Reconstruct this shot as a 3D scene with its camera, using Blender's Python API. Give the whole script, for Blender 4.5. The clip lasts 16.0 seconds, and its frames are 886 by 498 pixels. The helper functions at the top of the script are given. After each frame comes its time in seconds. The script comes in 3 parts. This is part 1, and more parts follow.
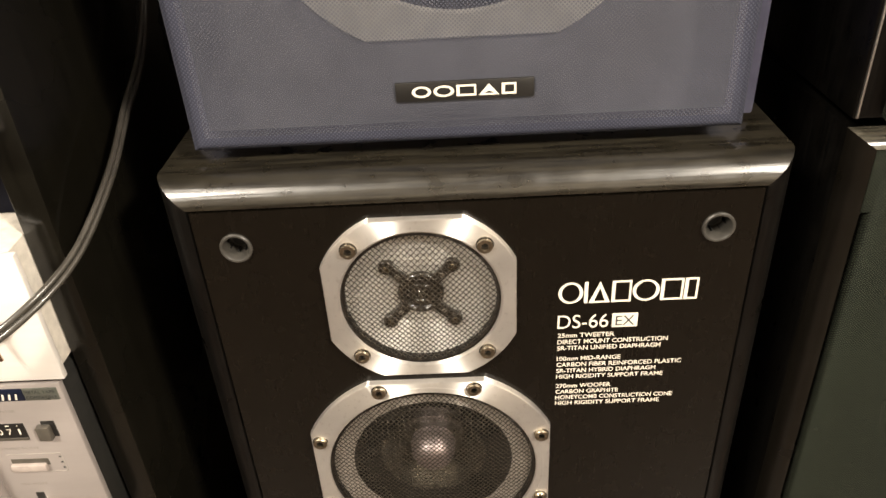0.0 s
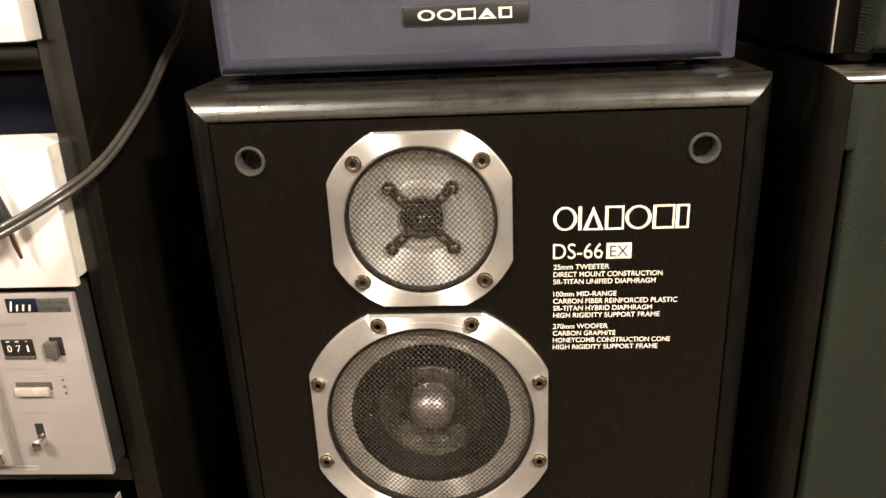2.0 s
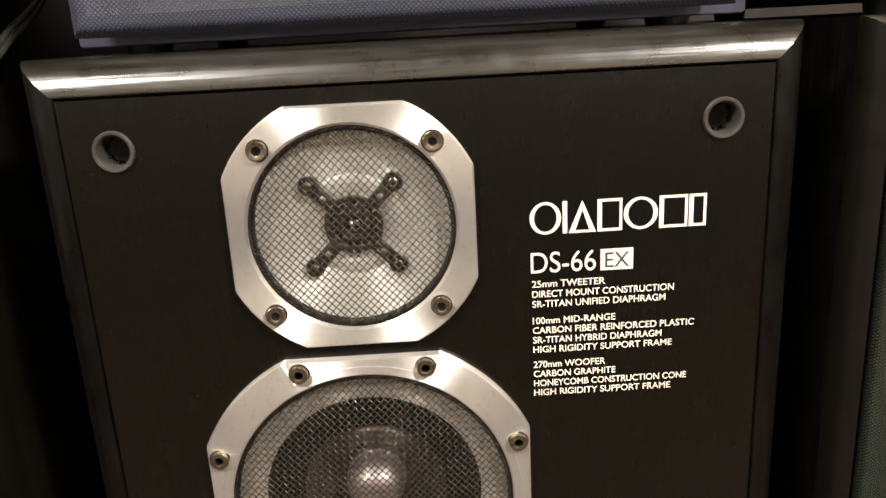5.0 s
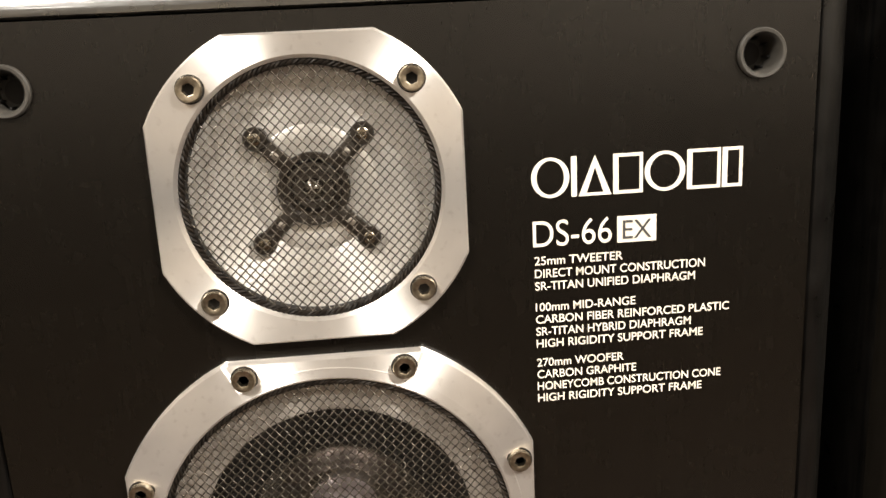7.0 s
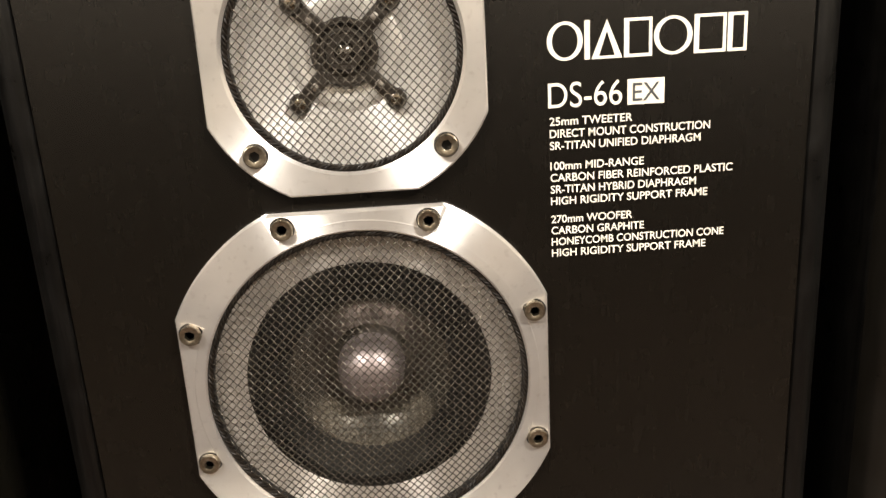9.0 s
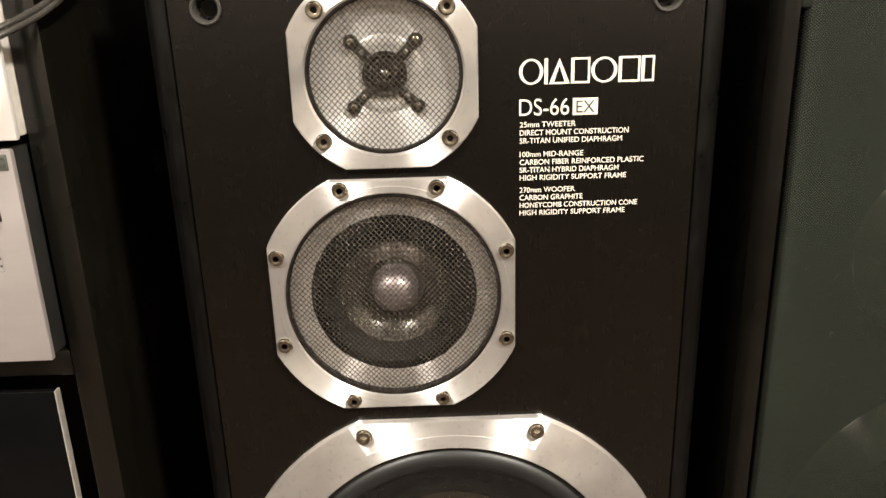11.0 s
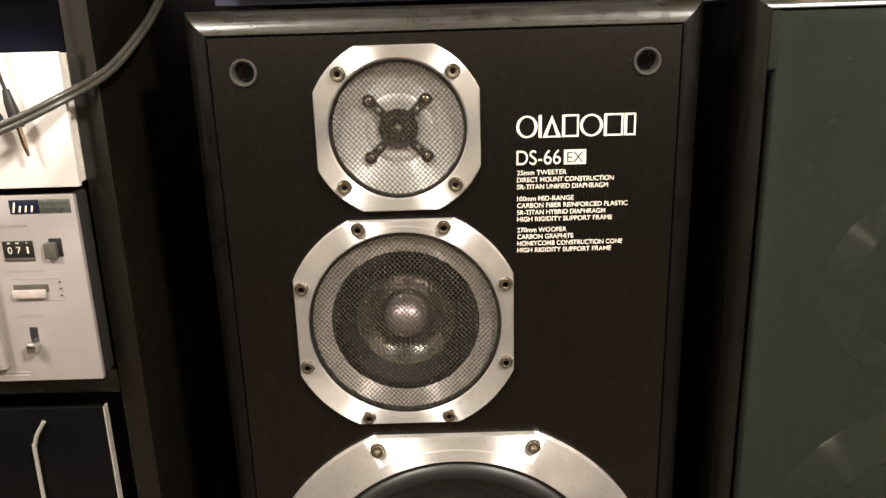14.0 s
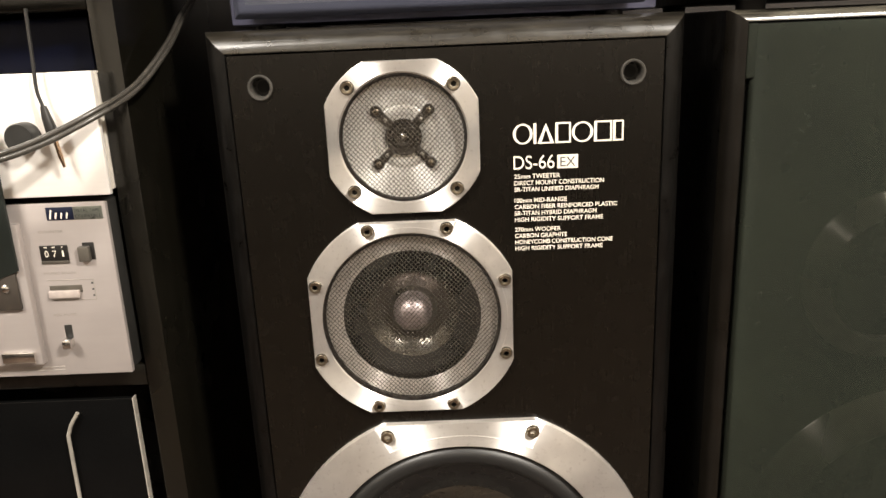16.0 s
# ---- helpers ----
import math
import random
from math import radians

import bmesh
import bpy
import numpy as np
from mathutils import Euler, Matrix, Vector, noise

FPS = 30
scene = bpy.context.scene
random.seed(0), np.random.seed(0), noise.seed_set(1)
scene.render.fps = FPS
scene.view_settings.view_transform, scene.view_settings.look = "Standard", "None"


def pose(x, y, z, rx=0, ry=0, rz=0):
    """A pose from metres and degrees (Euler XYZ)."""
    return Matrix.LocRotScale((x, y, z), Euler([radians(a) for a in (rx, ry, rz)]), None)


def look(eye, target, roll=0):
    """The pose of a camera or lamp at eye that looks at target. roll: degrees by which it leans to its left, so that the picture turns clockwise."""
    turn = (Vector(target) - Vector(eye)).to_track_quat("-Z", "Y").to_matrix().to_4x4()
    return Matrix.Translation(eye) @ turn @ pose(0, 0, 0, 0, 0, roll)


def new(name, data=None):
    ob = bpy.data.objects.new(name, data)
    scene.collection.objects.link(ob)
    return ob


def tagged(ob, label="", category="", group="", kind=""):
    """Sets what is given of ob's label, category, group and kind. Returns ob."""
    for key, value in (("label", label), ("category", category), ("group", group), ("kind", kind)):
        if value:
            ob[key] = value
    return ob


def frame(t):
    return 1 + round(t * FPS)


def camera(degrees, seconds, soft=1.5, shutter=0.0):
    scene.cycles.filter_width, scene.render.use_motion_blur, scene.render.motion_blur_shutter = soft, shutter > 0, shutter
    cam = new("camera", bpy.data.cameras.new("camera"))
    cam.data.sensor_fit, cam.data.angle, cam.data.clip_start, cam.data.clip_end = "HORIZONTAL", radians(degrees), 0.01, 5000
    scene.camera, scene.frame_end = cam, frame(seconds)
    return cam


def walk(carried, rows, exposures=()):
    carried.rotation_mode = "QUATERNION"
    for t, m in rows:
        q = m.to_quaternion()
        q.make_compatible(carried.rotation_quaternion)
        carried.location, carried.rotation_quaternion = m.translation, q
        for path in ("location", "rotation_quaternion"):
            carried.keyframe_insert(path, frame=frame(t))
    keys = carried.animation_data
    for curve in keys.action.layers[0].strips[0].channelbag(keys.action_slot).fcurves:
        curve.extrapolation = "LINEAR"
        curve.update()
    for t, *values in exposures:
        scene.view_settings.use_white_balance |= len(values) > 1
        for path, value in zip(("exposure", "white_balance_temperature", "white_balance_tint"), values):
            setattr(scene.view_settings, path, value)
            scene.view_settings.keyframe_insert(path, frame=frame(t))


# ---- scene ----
cam = camera(60.49, 16.0, soft=1.5)
PATH = [
    (0, (-0.0075, -0.3740, 1.1309), (-0.0337, 0.4693, 0.5942), -3.46),
    (0.5, (-0.0022, -0.3775, 1.0985), (-0.0461, 0.5068, 0.6336), -2.90),
    (1, (0.0006, -0.4118, 1.0696), (-0.0604, 0.4939, 0.6500), -2.60),
    (1.5, (0.0128, -0.4610, 1.0315), (-0.0501, 0.4602, 0.6476), -2.40),
    (2, (0.0089, -0.4572, 1.0102), (-0.0526, 0.4774, 0.6597), -2.57),
    (2.5, (0.0107, -0.4579, 1.0029), (-0.0479, 0.4816, 0.6655), -2.73),
    (3, (0.0203, -0.4840, 0.9907), (-0.0290, 0.4605, 0.6659), -2.58),
    (3.5, (0.0302, -0.4815, 0.9760), (-0.0082, 0.4701, 0.6712), -2.52),
    (4, (0.0121, -0.4360, 0.9621), (-0.0045, 0.5225, 0.6776), -2.64),
    (4.2, (0.0067, -0.4158, 0.9576), (0.0010, 0.5436, 0.6758), -2.78),
    (6.3, (-0.0027, -0.2913, 0.9051), (0.0559, 0.6798, 0.6739), -2.97),
    (6.5, (-0.0067, -0.2899, 0.8967), (0.0667, 0.6835, 0.6798), -2.86),
    (7, (-0.0079, -0.2877, 0.8962), (0.0654, 0.6858, 0.6793), -3.01),
    (7.5, (-0.0156, -0.2950, 0.8873), (0.0586, 0.6767, 0.6632), -3.09),
    (8, (-0.0137, -0.3010, 0.8874), (0.0578, 0.6530, 0.5961), -2.92),
    (8.5, (-0.0180, -0.3076, 0.8576), (0.0533, 0.6517, 0.5846), -3.04),
    (9, (-0.0121, -0.3217, 0.8598), (0.0286, 0.6424, 0.5972), -3.31),
    (9.5, (-0.0120, -0.3768, 0.8616), (0.0267, 0.5850, 0.5906), -3.00),
    (10, (-0.0122, -0.4212, 0.8831), (0.0156, 0.5361, 0.5956), -2.66),
    (12.5, (0.0027, -0.5173, 0.9041), (0.0043, 0.4320, 0.5897), -1.11),
    (13, (-0.0020, -0.5208, 0.9040), (-0.0013, 0.4344, 0.6081), -1.38),
    (13.5, (-0.0045, -0.5429, 0.9229), (-0.0032, 0.4154, 0.6373), -1.55),
    (14, (-0.0016, -0.5386, 0.9250), (-0.0079, 0.4221, 0.6475), -1.72),
    (14.5, (-0.0030, -0.5457, 0.9304), (-0.0111, 0.4155, 0.6547), -1.87),
    (15, (-0.0050, -0.5485, 0.9252), (-0.0131, 0.4148, 0.6570), -2.05),
    (15.5, (-0.0020, -0.5391, 0.9192), (-0.0140, 0.4259, 0.6571), -2.30),
    (16, (-0.0011, -0.5802, 0.9360), (-0.0122, 0.3806, 0.6591), -2.47),
]
walk(cam, [(t, look(eye, target, roll)) for t, eye, target, roll in PATH], [(0.0, -0.04, 6900, 10), (2.0, 0.03, 6850, 11.5), (3.5, -0.08, 6550, 11), (7.0, 0.0, 6450, 10), (9.5, 0.0, 6400, 10), (12.5, 0.0, 6450, 10), (16.0, 0.0, 6450, 10)])

# ---- light: an evening room under two ceiling lamps ----
world = bpy.data.worlds.new("room_air")
scene.world = world
world.use_nodes = True
world.node_tree.nodes["Background"].inputs["Color"].default_value = (1.0, 0.86, 0.7, 1)
world.node_tree.nodes["Background"].inputs["Strength"].default_value = 0.02


def lamp(name, eye, target, size, watts, colour):
    data = bpy.data.lights.new(name, "AREA")
    data.shape, data.size, data.energy, data.color = "DISK", size, watts, colour
    ob = new(name, data)
    ob.matrix_world = look(eye, target)
    return ob


LAMPS = [(1.25, -1.35, 2.32), (-1.05, -1.25, 2.32)]
WATTS = [148.0, 104.0]
SPANS = [0.28, 0.6]
for (lx, ly, lz), watts, span in zip(LAMPS, WATTS, SPANS):
    lamp("ceiling_lamp_light", (lx, ly, lz), (lx, ly, 0), span, watts, (1.0, 0.93, 0.83))


# ---- materials ----
def material(name, colour, rough=0.5, metal=0.0, second=None, scale=40.0, stretch=(1, 1, 1), bump=0.0, bump_scale=None,
             spread=(0.35, 0.65), rough_spread=0.08, coat=0.0, aniso=0.0, specular=0.5, grime=0.15, grain_gloss=0.0):
    m = bpy.data.materials.new(name)
    m.use_nodes = True
    tree, nodes, link = m.node_tree, m.node_tree.nodes, m.node_tree.links.new
    shader = nodes["Principled BSDF"]
    coords = nodes.new("ShaderNodeTexCoord")
    mapping = nodes.new("ShaderNodeMapping")
    mapping.inputs["Scale"].default_value = stretch
    link(coords.outputs["Object"], mapping.inputs["Vector"])
    fine = nodes.new("ShaderNodeTexNoise")
    fine.inputs["Scale"].default_value, fine.inputs["Detail"].default_value = scale, 6
    link(mapping.outputs["Vector"], fine.inputs["Vector"])
    broad = nodes.new("ShaderNodeTexNoise")
    broad.inputs["Scale"].default_value, broad.inputs["Detail"].default_value = scale / 9, 4
    link(coords.outputs["Object"], broad.inputs["Vector"])
    ramp = nodes.new("ShaderNodeValToRGB")
    second = second or tuple(c * 0.8 for c in colour)
    for e, c, p in zip(ramp.color_ramp.elements, (second, colour), spread):
        e.color, e.position = (*c, 1), p
    link(fine.outputs["Fac"], ramp.inputs["Fac"])
    mix = nodes.new("ShaderNodeMix")
    mix.data_type, mix.blend_type = "RGBA", "MULTIPLY"
    level = nodes.new("ShaderNodeMapRange")
    for key, v in (("From Min", 0.3), ("From Max", 0.7), ("To Min", 1 - grime), ("To Max", 1.0)):
        level.inputs[key].default_value = v
    link(broad.outputs["Fac"], level.inputs["Value"])
    mix.inputs["Factor"].default_value = 1.0
    link(ramp.outputs["Color"], mix.inputs["A"])
    link(level.outputs["Result"], mix.inputs["B"])
    link(mix.outputs["Result"], shader.inputs["Base Color"])
    gloss = nodes.new("ShaderNodeMapRange")
    for key, v in (("From Min", 0.3), ("From Max", 0.7), ("To Min", max(rough - rough_spread, 0.02)), ("To Max", min(rough + rough_spread, 1))):
        gloss.inputs[key].default_value = v
    link(broad.outputs["Fac"], gloss.inputs["Value"])
    if grain_gloss:
        streak = nodes.new("ShaderNodeMath")
        streak.operation = "MULTIPLY_ADD"
        link(fine.outputs["Fac"], streak.inputs[0])
        streak.inputs[1].default_value = grain_gloss
        link(gloss.outputs["Result"], streak.inputs[2])
        link(streak.outputs["Value"], shader.inputs["Roughness"])
    else:
        link(gloss.outputs["Result"], shader.inputs["Roughness"])
    shader.inputs["Metallic"].default_value = metal
    shader.inputs["Specular IOR Level"].default_value = specular
    shader.inputs["Coat Weight"].default_value = coat
    if aniso:
        tangent = nodes.new("ShaderNodeTangent")
        tangent.direction_type, tangent.axis = "RADIAL", "Y"
        link(tangent.outputs["Tangent"], shader.inputs["Tangent"])
        shader.inputs["Anisotropic"].default_value, shader.inputs["Anisotropic Rotation"].default_value = aniso, 0.25
    if bump:
        grain = nodes.new("ShaderNodeTexNoise")
        grain.inputs["Scale"].default_value, grain.inputs["Detail"].default_value = bump_scale or scale, 5
        link(mapping.outputs["Vector"], grain.inputs["Vector"])
        relief = nodes.new("ShaderNodeBump")
        relief.inputs["Strength"].default_value, relief.inputs["Distance"].default_value = bump, 0.0005
        link(grain.outputs["Fac"], relief.inputs["Height"])
        link(relief.outputs["Normal"], shader.inputs["Normal"])
    return m


def cloth(name, colour, thread, pitch, open_share):
    """Woven grille cloth: two crossed sets of threads with small openings between them."""
    m = bpy.data.materials.new(name)
    m.use_nodes = True
    nodes, link = m.node_tree.nodes, m.node_tree.links.new
    shader, out = nodes["Principled BSDF"], nodes["Material Output"]
    coords = nodes.new("ShaderNodeTexCoord")
    waves = []
    for turn in (45, -45):
        mapping = nodes.new("ShaderNodeMapping")
        mapping.inputs["Rotation"].default_value = (0, radians(turn), 0)
        link(coords.outputs["Object"], mapping.inputs["Vector"])
        wave = nodes.new("ShaderNodeTexWave")
        wave.wave_type, wave.bands_direction = "BANDS", "X"
        wave.inputs["Scale"].default_value = 0.314 / pitch
        wave.inputs["Distortion"].default_value, wave.inputs["Detail"].default_value = 1.5, 2
        link(mapping.outputs["Vector"], wave.inputs["Vector"])
        waves.append(wave)
    weave = nodes.new("ShaderNodeMath")
    weave.operation = "MULTIPLY"
    link(waves[0].outputs["Fac"], weave.inputs[0])
    link(waves[1].outputs["Fac"], weave.inputs[1])
    broad = nodes.new("ShaderNodeTexNoise")
    broad.inputs["Scale"].default_value, broad.inputs["Detail"].default_value = 14, 5
    link(coords.outputs["Object"], broad.inputs["Vector"])
    ramp = nodes.new("ShaderNodeValToRGB")
    for e, c, p in zip(ramp.color_ramp.elements, (thread, colour), (0.0, 0.7)):
        e.color, e.position = (*c, 1), p
    link(weave.outputs["Value"], ramp.inputs["Fac"])
    mix = nodes.new("ShaderNodeMix")
    mix.data_type, mix.blend_type = "RGBA", "MULTIPLY"
    mix.inputs["Factor"].default_value = 1
    level = nodes.new("ShaderNodeMapRange")
    for key, v in (("From Min", 0.3), ("From Max", 0.7), ("To Min", 0.8), ("To Max", 1.05)):
        level.inputs[key].default_value = v
    link(broad.outputs["Fac"], level.inputs["Value"])
    link(ramp.outputs["Color"], mix.inputs["A"])
    link(level.outputs["Result"], mix.inputs["B"])
    link(mix.outputs["Result"], shader.inputs["Base Color"])
    shader.inputs["Roughness"].default_value = 0.85
    shader.inputs["Specular IOR Level"].default_value = 0.3
    relief = nodes.new("ShaderNodeBump")
    relief.inputs["Strength"].default_value, relief.inputs["Distance"].default_value = 0.5, 0.0004
    link(weave.outputs["Value"], relief.inputs["Height"])
    link(relief.outputs["Normal"], shader.inputs["Normal"])
    if open_share:
        hole = nodes.new("ShaderNodeBsdfTransparent")
        blend = nodes.new("ShaderNodeMixShader")
        gap = nodes.new("ShaderNodeMapRange")
        for key, v in (("From Min", 0.0), ("From Max", 0.5), ("To Min", min(1.6 * open_share, 1)), ("To Max", 0.4 * open_share)):
            gap.inputs[key].default_value = v
        link(weave.outputs["Value"], gap.inputs["Value"])
        link(gap.outputs["Result"], blend.inputs["Fac"])
        link(shader.outputs["BSDF"], blend.inputs[1])
        link(hole.outputs["BSDF"], blend.inputs[2])
        link(blend.outputs["Shader"], out.inputs["Surface"])
    return m


def glowing(name, colour, strength):
    m = bpy.data.materials.new(name)
    m.use_nodes = True
    shader = m.node_tree.nodes["Principled BSDF"]
    shader.inputs["Emission Color"].default_value = (*colour, 1)
    shader.inputs["Emission Strength"].default_value = strength
    return m


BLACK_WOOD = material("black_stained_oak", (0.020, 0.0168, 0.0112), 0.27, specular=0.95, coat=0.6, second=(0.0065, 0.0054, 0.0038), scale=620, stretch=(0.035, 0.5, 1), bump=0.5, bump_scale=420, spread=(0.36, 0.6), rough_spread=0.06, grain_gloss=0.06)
# same oak with upright grain, the shade on side faces put into its colour
BLACK_SIDE = material("black_stained_oak_shaded_upright", (0.0026, 0.0022, 0.0018), 0.34, specular=0.3, second=(0.001, 0.0009, 0.0008), scale=620, stretch=(1, 0.5, 0.035), bump=0.4, bump_scale=520, spread=(0.36, 0.56))
BAFFLE = material("black_ash_baffle", (0.0043, 0.0033, 0.0022), 0.26, specular=0.4, second=(0.0033, 0.0025, 0.0016), scale=560, stretch=(1, 1, 0.03), bump=0.08, bump_scale=480, spread=(0.3, 0.66), rough_spread=0.012, grain_gloss=0.02, grime=0.06)
ALU = material("turned_aluminium", (0.95, 0.915, 0.875), 0.46, 0.85, second=(0.83, 0.79, 0.75), scale=240, spread=(0.28, 0.42), bump=0.03, bump_scale=300, aniso=1.0, rough_spread=0.09, grime=0.22)
ALU_FLAT = material("satin_aluminium", (0.72, 0.69, 0.65), 0.36, 1.0, second=(0.64, 0.61, 0.57), scale=120, bump=0.05, bump_scale=400, grime=0.1)
HORN = material("spun_metal_horn", (0.9, 0.87, 0.83), 0.45, 0.55, second=(0.84, 0.81, 0.77), scale=60, aniso=0.9, grime=0.08)
DIAPHRAGM = material("titanium_diaphragm", (0.92, 0.89, 0.84), 0.4, 0.6, scale=60, aniso=0.5)
DOME = material("titanium_dome", (0.56, 0.475, 0.47), 0.47, 0.92, scale=60, second=(0.5, 0.42, 0.415))
MID_SURROUND = material("grey_coated_surround", (0.68, 0.625, 0.57), 0.4, 0.6, scale=90, aniso=1.0, grime=0.12)
CONE = material("carbon_fibre_cone", (0.010, 0.0095, 0.009), 0.28, 0.0, second=(0.005, 0.0046, 0.0042), scale=300, bump=0.12, bump_scale=500)
CONE_GLOSS = material("glossy_resin_cone", (0.185, 0.172, 0.148), 0.2, 0.88, second=(0.12, 0.111, 0.096), scale=300, coat=0.25, bump=0.08, bump_scale=300)
RUBBER = material("black_rubber_surround", (0.014, 0.0135, 0.013), 0.42, scale=90, bump=0.1)
BLACK_PLASTIC = material("black_plastic", (0.018, 0.017, 0.016), 0.4, scale=120, bump=0.1)
SOCKET = material("moulded_grey_plastic_collar", (0.05, 0.046, 0.04), 0.42, scale=160, bump=0.2)
WIRE = material("dark_bronze_wire", (0.085, 0.072, 0.056), 0.34, 0.65, scale=200, second=(0.042, 0.036, 0.028))
WIRE_DARK = material("dark_braided_wire", (0.016, 0.0115, 0.008), 0.55, 0.0, scale=200, second=(0.007, 0.005, 0.0035), specular=0.2)
RING_DARK = material("dark_turned_metal", (0.3, 0.28, 0.25), 0.26, 1.0, scale=60, aniso=1.0)
BRASS = material("aged_zinc_screw", (0.45, 0.39, 0.3), 0.28, 1.0, second=(0.26, 0.22, 0.16), scale=500, spread=(0.3, 0.6), bump=0.1)
PRINT = material("cream_screen_print", (0.8, 0.74, 0.64), 0.6, scale=300, second=(0.76, 0.7, 0.6), grime=0.05)
DARK = material("dark_cavity", (0.0065, 0.005, 0.004), 0.8, scale=40)
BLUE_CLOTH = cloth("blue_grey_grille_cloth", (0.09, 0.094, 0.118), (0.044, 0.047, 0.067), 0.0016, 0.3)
# rim of the same cloth: no openings, darker and bluer than the front
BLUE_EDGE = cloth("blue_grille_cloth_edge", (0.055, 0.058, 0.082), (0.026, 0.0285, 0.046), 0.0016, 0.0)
GREEN_CLOTH = cloth("green_grey_grille_cloth", (0.0172, 0.0222, 0.0118), (0.0055, 0.0071, 0.0038), 0.0014, 0.13)
BLUE_BOX = material("blue_grey_vinyl_cabinet", (0.066, 0.066, 0.104), 0.45, scale=90, bump=0.1)
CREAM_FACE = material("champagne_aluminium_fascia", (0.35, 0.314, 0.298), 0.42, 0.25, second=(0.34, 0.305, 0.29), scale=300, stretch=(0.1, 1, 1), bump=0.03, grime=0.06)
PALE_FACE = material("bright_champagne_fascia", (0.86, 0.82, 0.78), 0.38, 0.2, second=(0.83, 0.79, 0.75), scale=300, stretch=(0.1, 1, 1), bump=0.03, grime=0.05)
CREAM_PLASTIC = material("cream_plastic", (0.7, 0.65, 0.58), 0.4, scale=150, grime=0.08)
DARK_STEEL = material("dark_painted_steel", (0.02, 0.0195, 0.018), 0.42, scale=180, bump=0.15)
RACK = material("black_laminate_rack", (0.0058, 0.005, 0.0033), 0.26, specular=0.55, second=(0.004, 0.0035, 0.0023), scale=70, stretch=(2, 2, 0.2), bump=0.1)
DUST_CAP = material("silvery_woven_dust_cap", (0.42, 0.4, 0.36), 0.36, 0.8, second=(0.2, 0.19, 0.17), scale=420, bump=0.4, bump_scale=420)
SMOKED_DOOR = material("black_smoked_glass", (0.003, 0.003, 0.003), 0.15, specular=0.25, scale=40)
HUB = material("glossy_moulded_hub", (0.03, 0.024, 0.019), 0.26, specular=0.6, scale=160, bump=0.1)
BUTTON = material("brown_grey_button", (0.085, 0.075, 0.062), 0.4, scale=160)
PINK_KNOB = material("champagne_switch_knob", (0.42, 0.36, 0.33), 0.4, scale=160, grime=0.08)
CABLE = material("grey_cable_sheath", (0.05, 0.045, 0.038), 0.3, 0.0, scale=120, specular=0.6, coat=0.35, bump=0.05)
CHROME = material("chrome", (0.85, 0.83, 0.8), 0.12, 1.0, scale=80, grime=0.05)
BADGE_BLUE = material("grey_green_badge_foil", (0.2, 0.21, 0.18), 0.35, 0.5, scale=200)
BADGE_NAVY = material("navy_badge_foil", (0.012, 0.017, 0.04), 0.35, 0.3, scale=200)
GREY_INK = material("grey_ink", (0.34, 0.31, 0.28), 0.6, scale=200)
DARK_INK = material("dark_ink", (0.05, 0.05, 0.05), 0.6, scale=200)
PAPER_RING = material("pale_pressed_gasket", (0.62, 0.6, 0.56), 0.6, scale=80)
EDGE_GLASS = material("bright_polished_glass_edge", (0.3, 0.275, 0.24), 0.25, 0.0, scale=90)
PLASTER = material("cream_wall_plaster", (0.56, 0.5, 0.42), 0.8, scale=14, bump=0.2, bump_scale=60)
# dark tone for the back wall in the gaps and the added low wall bands
DARK_WALL = material("dark_brown_wall_fill", (0.03, 0.0235, 0.019), 0.6, second=(0.02, 0.0155, 0.0125), scale=30, stretch=(1, 1, 0.1), bump=0.1)
CEILING = material("white_ceiling_paint", (0.75, 0.73, 0.7), 0.85, scale=14, bump=0.1, bump_scale=80)
FLOOR = material("dark_brown_wood_floor", (0.06, 0.036, 0.022), 0.45, second=(0.038, 0.022, 0.014), scale=16, stretch=(0.15, 2, 1), bump=0.15)
LAMP_GLOW = glowing("frosted_lamp_cover", (1.0, 0.86, 0.7), 6.0)


# ---- mesh helpers ----
def link_mesh(name, bm, mat, parent=None, label="", smooth=None):
    bm.normal_update()
    me = bpy.data.meshes.new(name)
    bm.to_mesh(me)
    bm.free()
    for m in mat if isinstance(mat, (list, tuple)) else [mat]:
        me.materials.append(m)
    if smooth is not None:
        me.shade_smooth()
        me.set_sharp_from_angle(angle=radians(smooth))
    ob = new(name, me)
    if parent is not None:
        ob.parent = parent
    if label:
        ob["label"] = label
    return ob


def part(name, bm, mat, parent, label="", smooth=35, at=(0, 0, 0)):
    ob = link_mesh(name, bm, mat, parent, label, smooth)
    ob.location = at
    return ob


def thing(name, at=(0, 0, 0), turn=0.0, **tags):
    ob = new(name)
    ob.empty_display_size = 0.05
    ob.matrix_world = pose(*at, 0, 0, turn)
    return tagged(ob, **tags)


def box(x0, x1, y0, y1, z0, z1, bevel=0.0, bm=None, segments=2):
    bm = bm or bmesh.new()
    got = bmesh.ops.create_cube(bm, size=1)
    for v in got["verts"]:
        v.co = Vector(((x0 + x1) / 2 + v.co.x * (x1 - x0), (y0 + y1) / 2 + v.co.y * (y1 - y0), (z0 + z1) / 2 + v.co.z * (z1 - z0)))
    if bevel:
        edges = list({e for v in got["verts"] for e in v.link_edges})
        bmesh.ops.bevel(bm, geom=edges, offset=bevel, segments=segments, affect="EDGES", profile=0.5)
    return bm


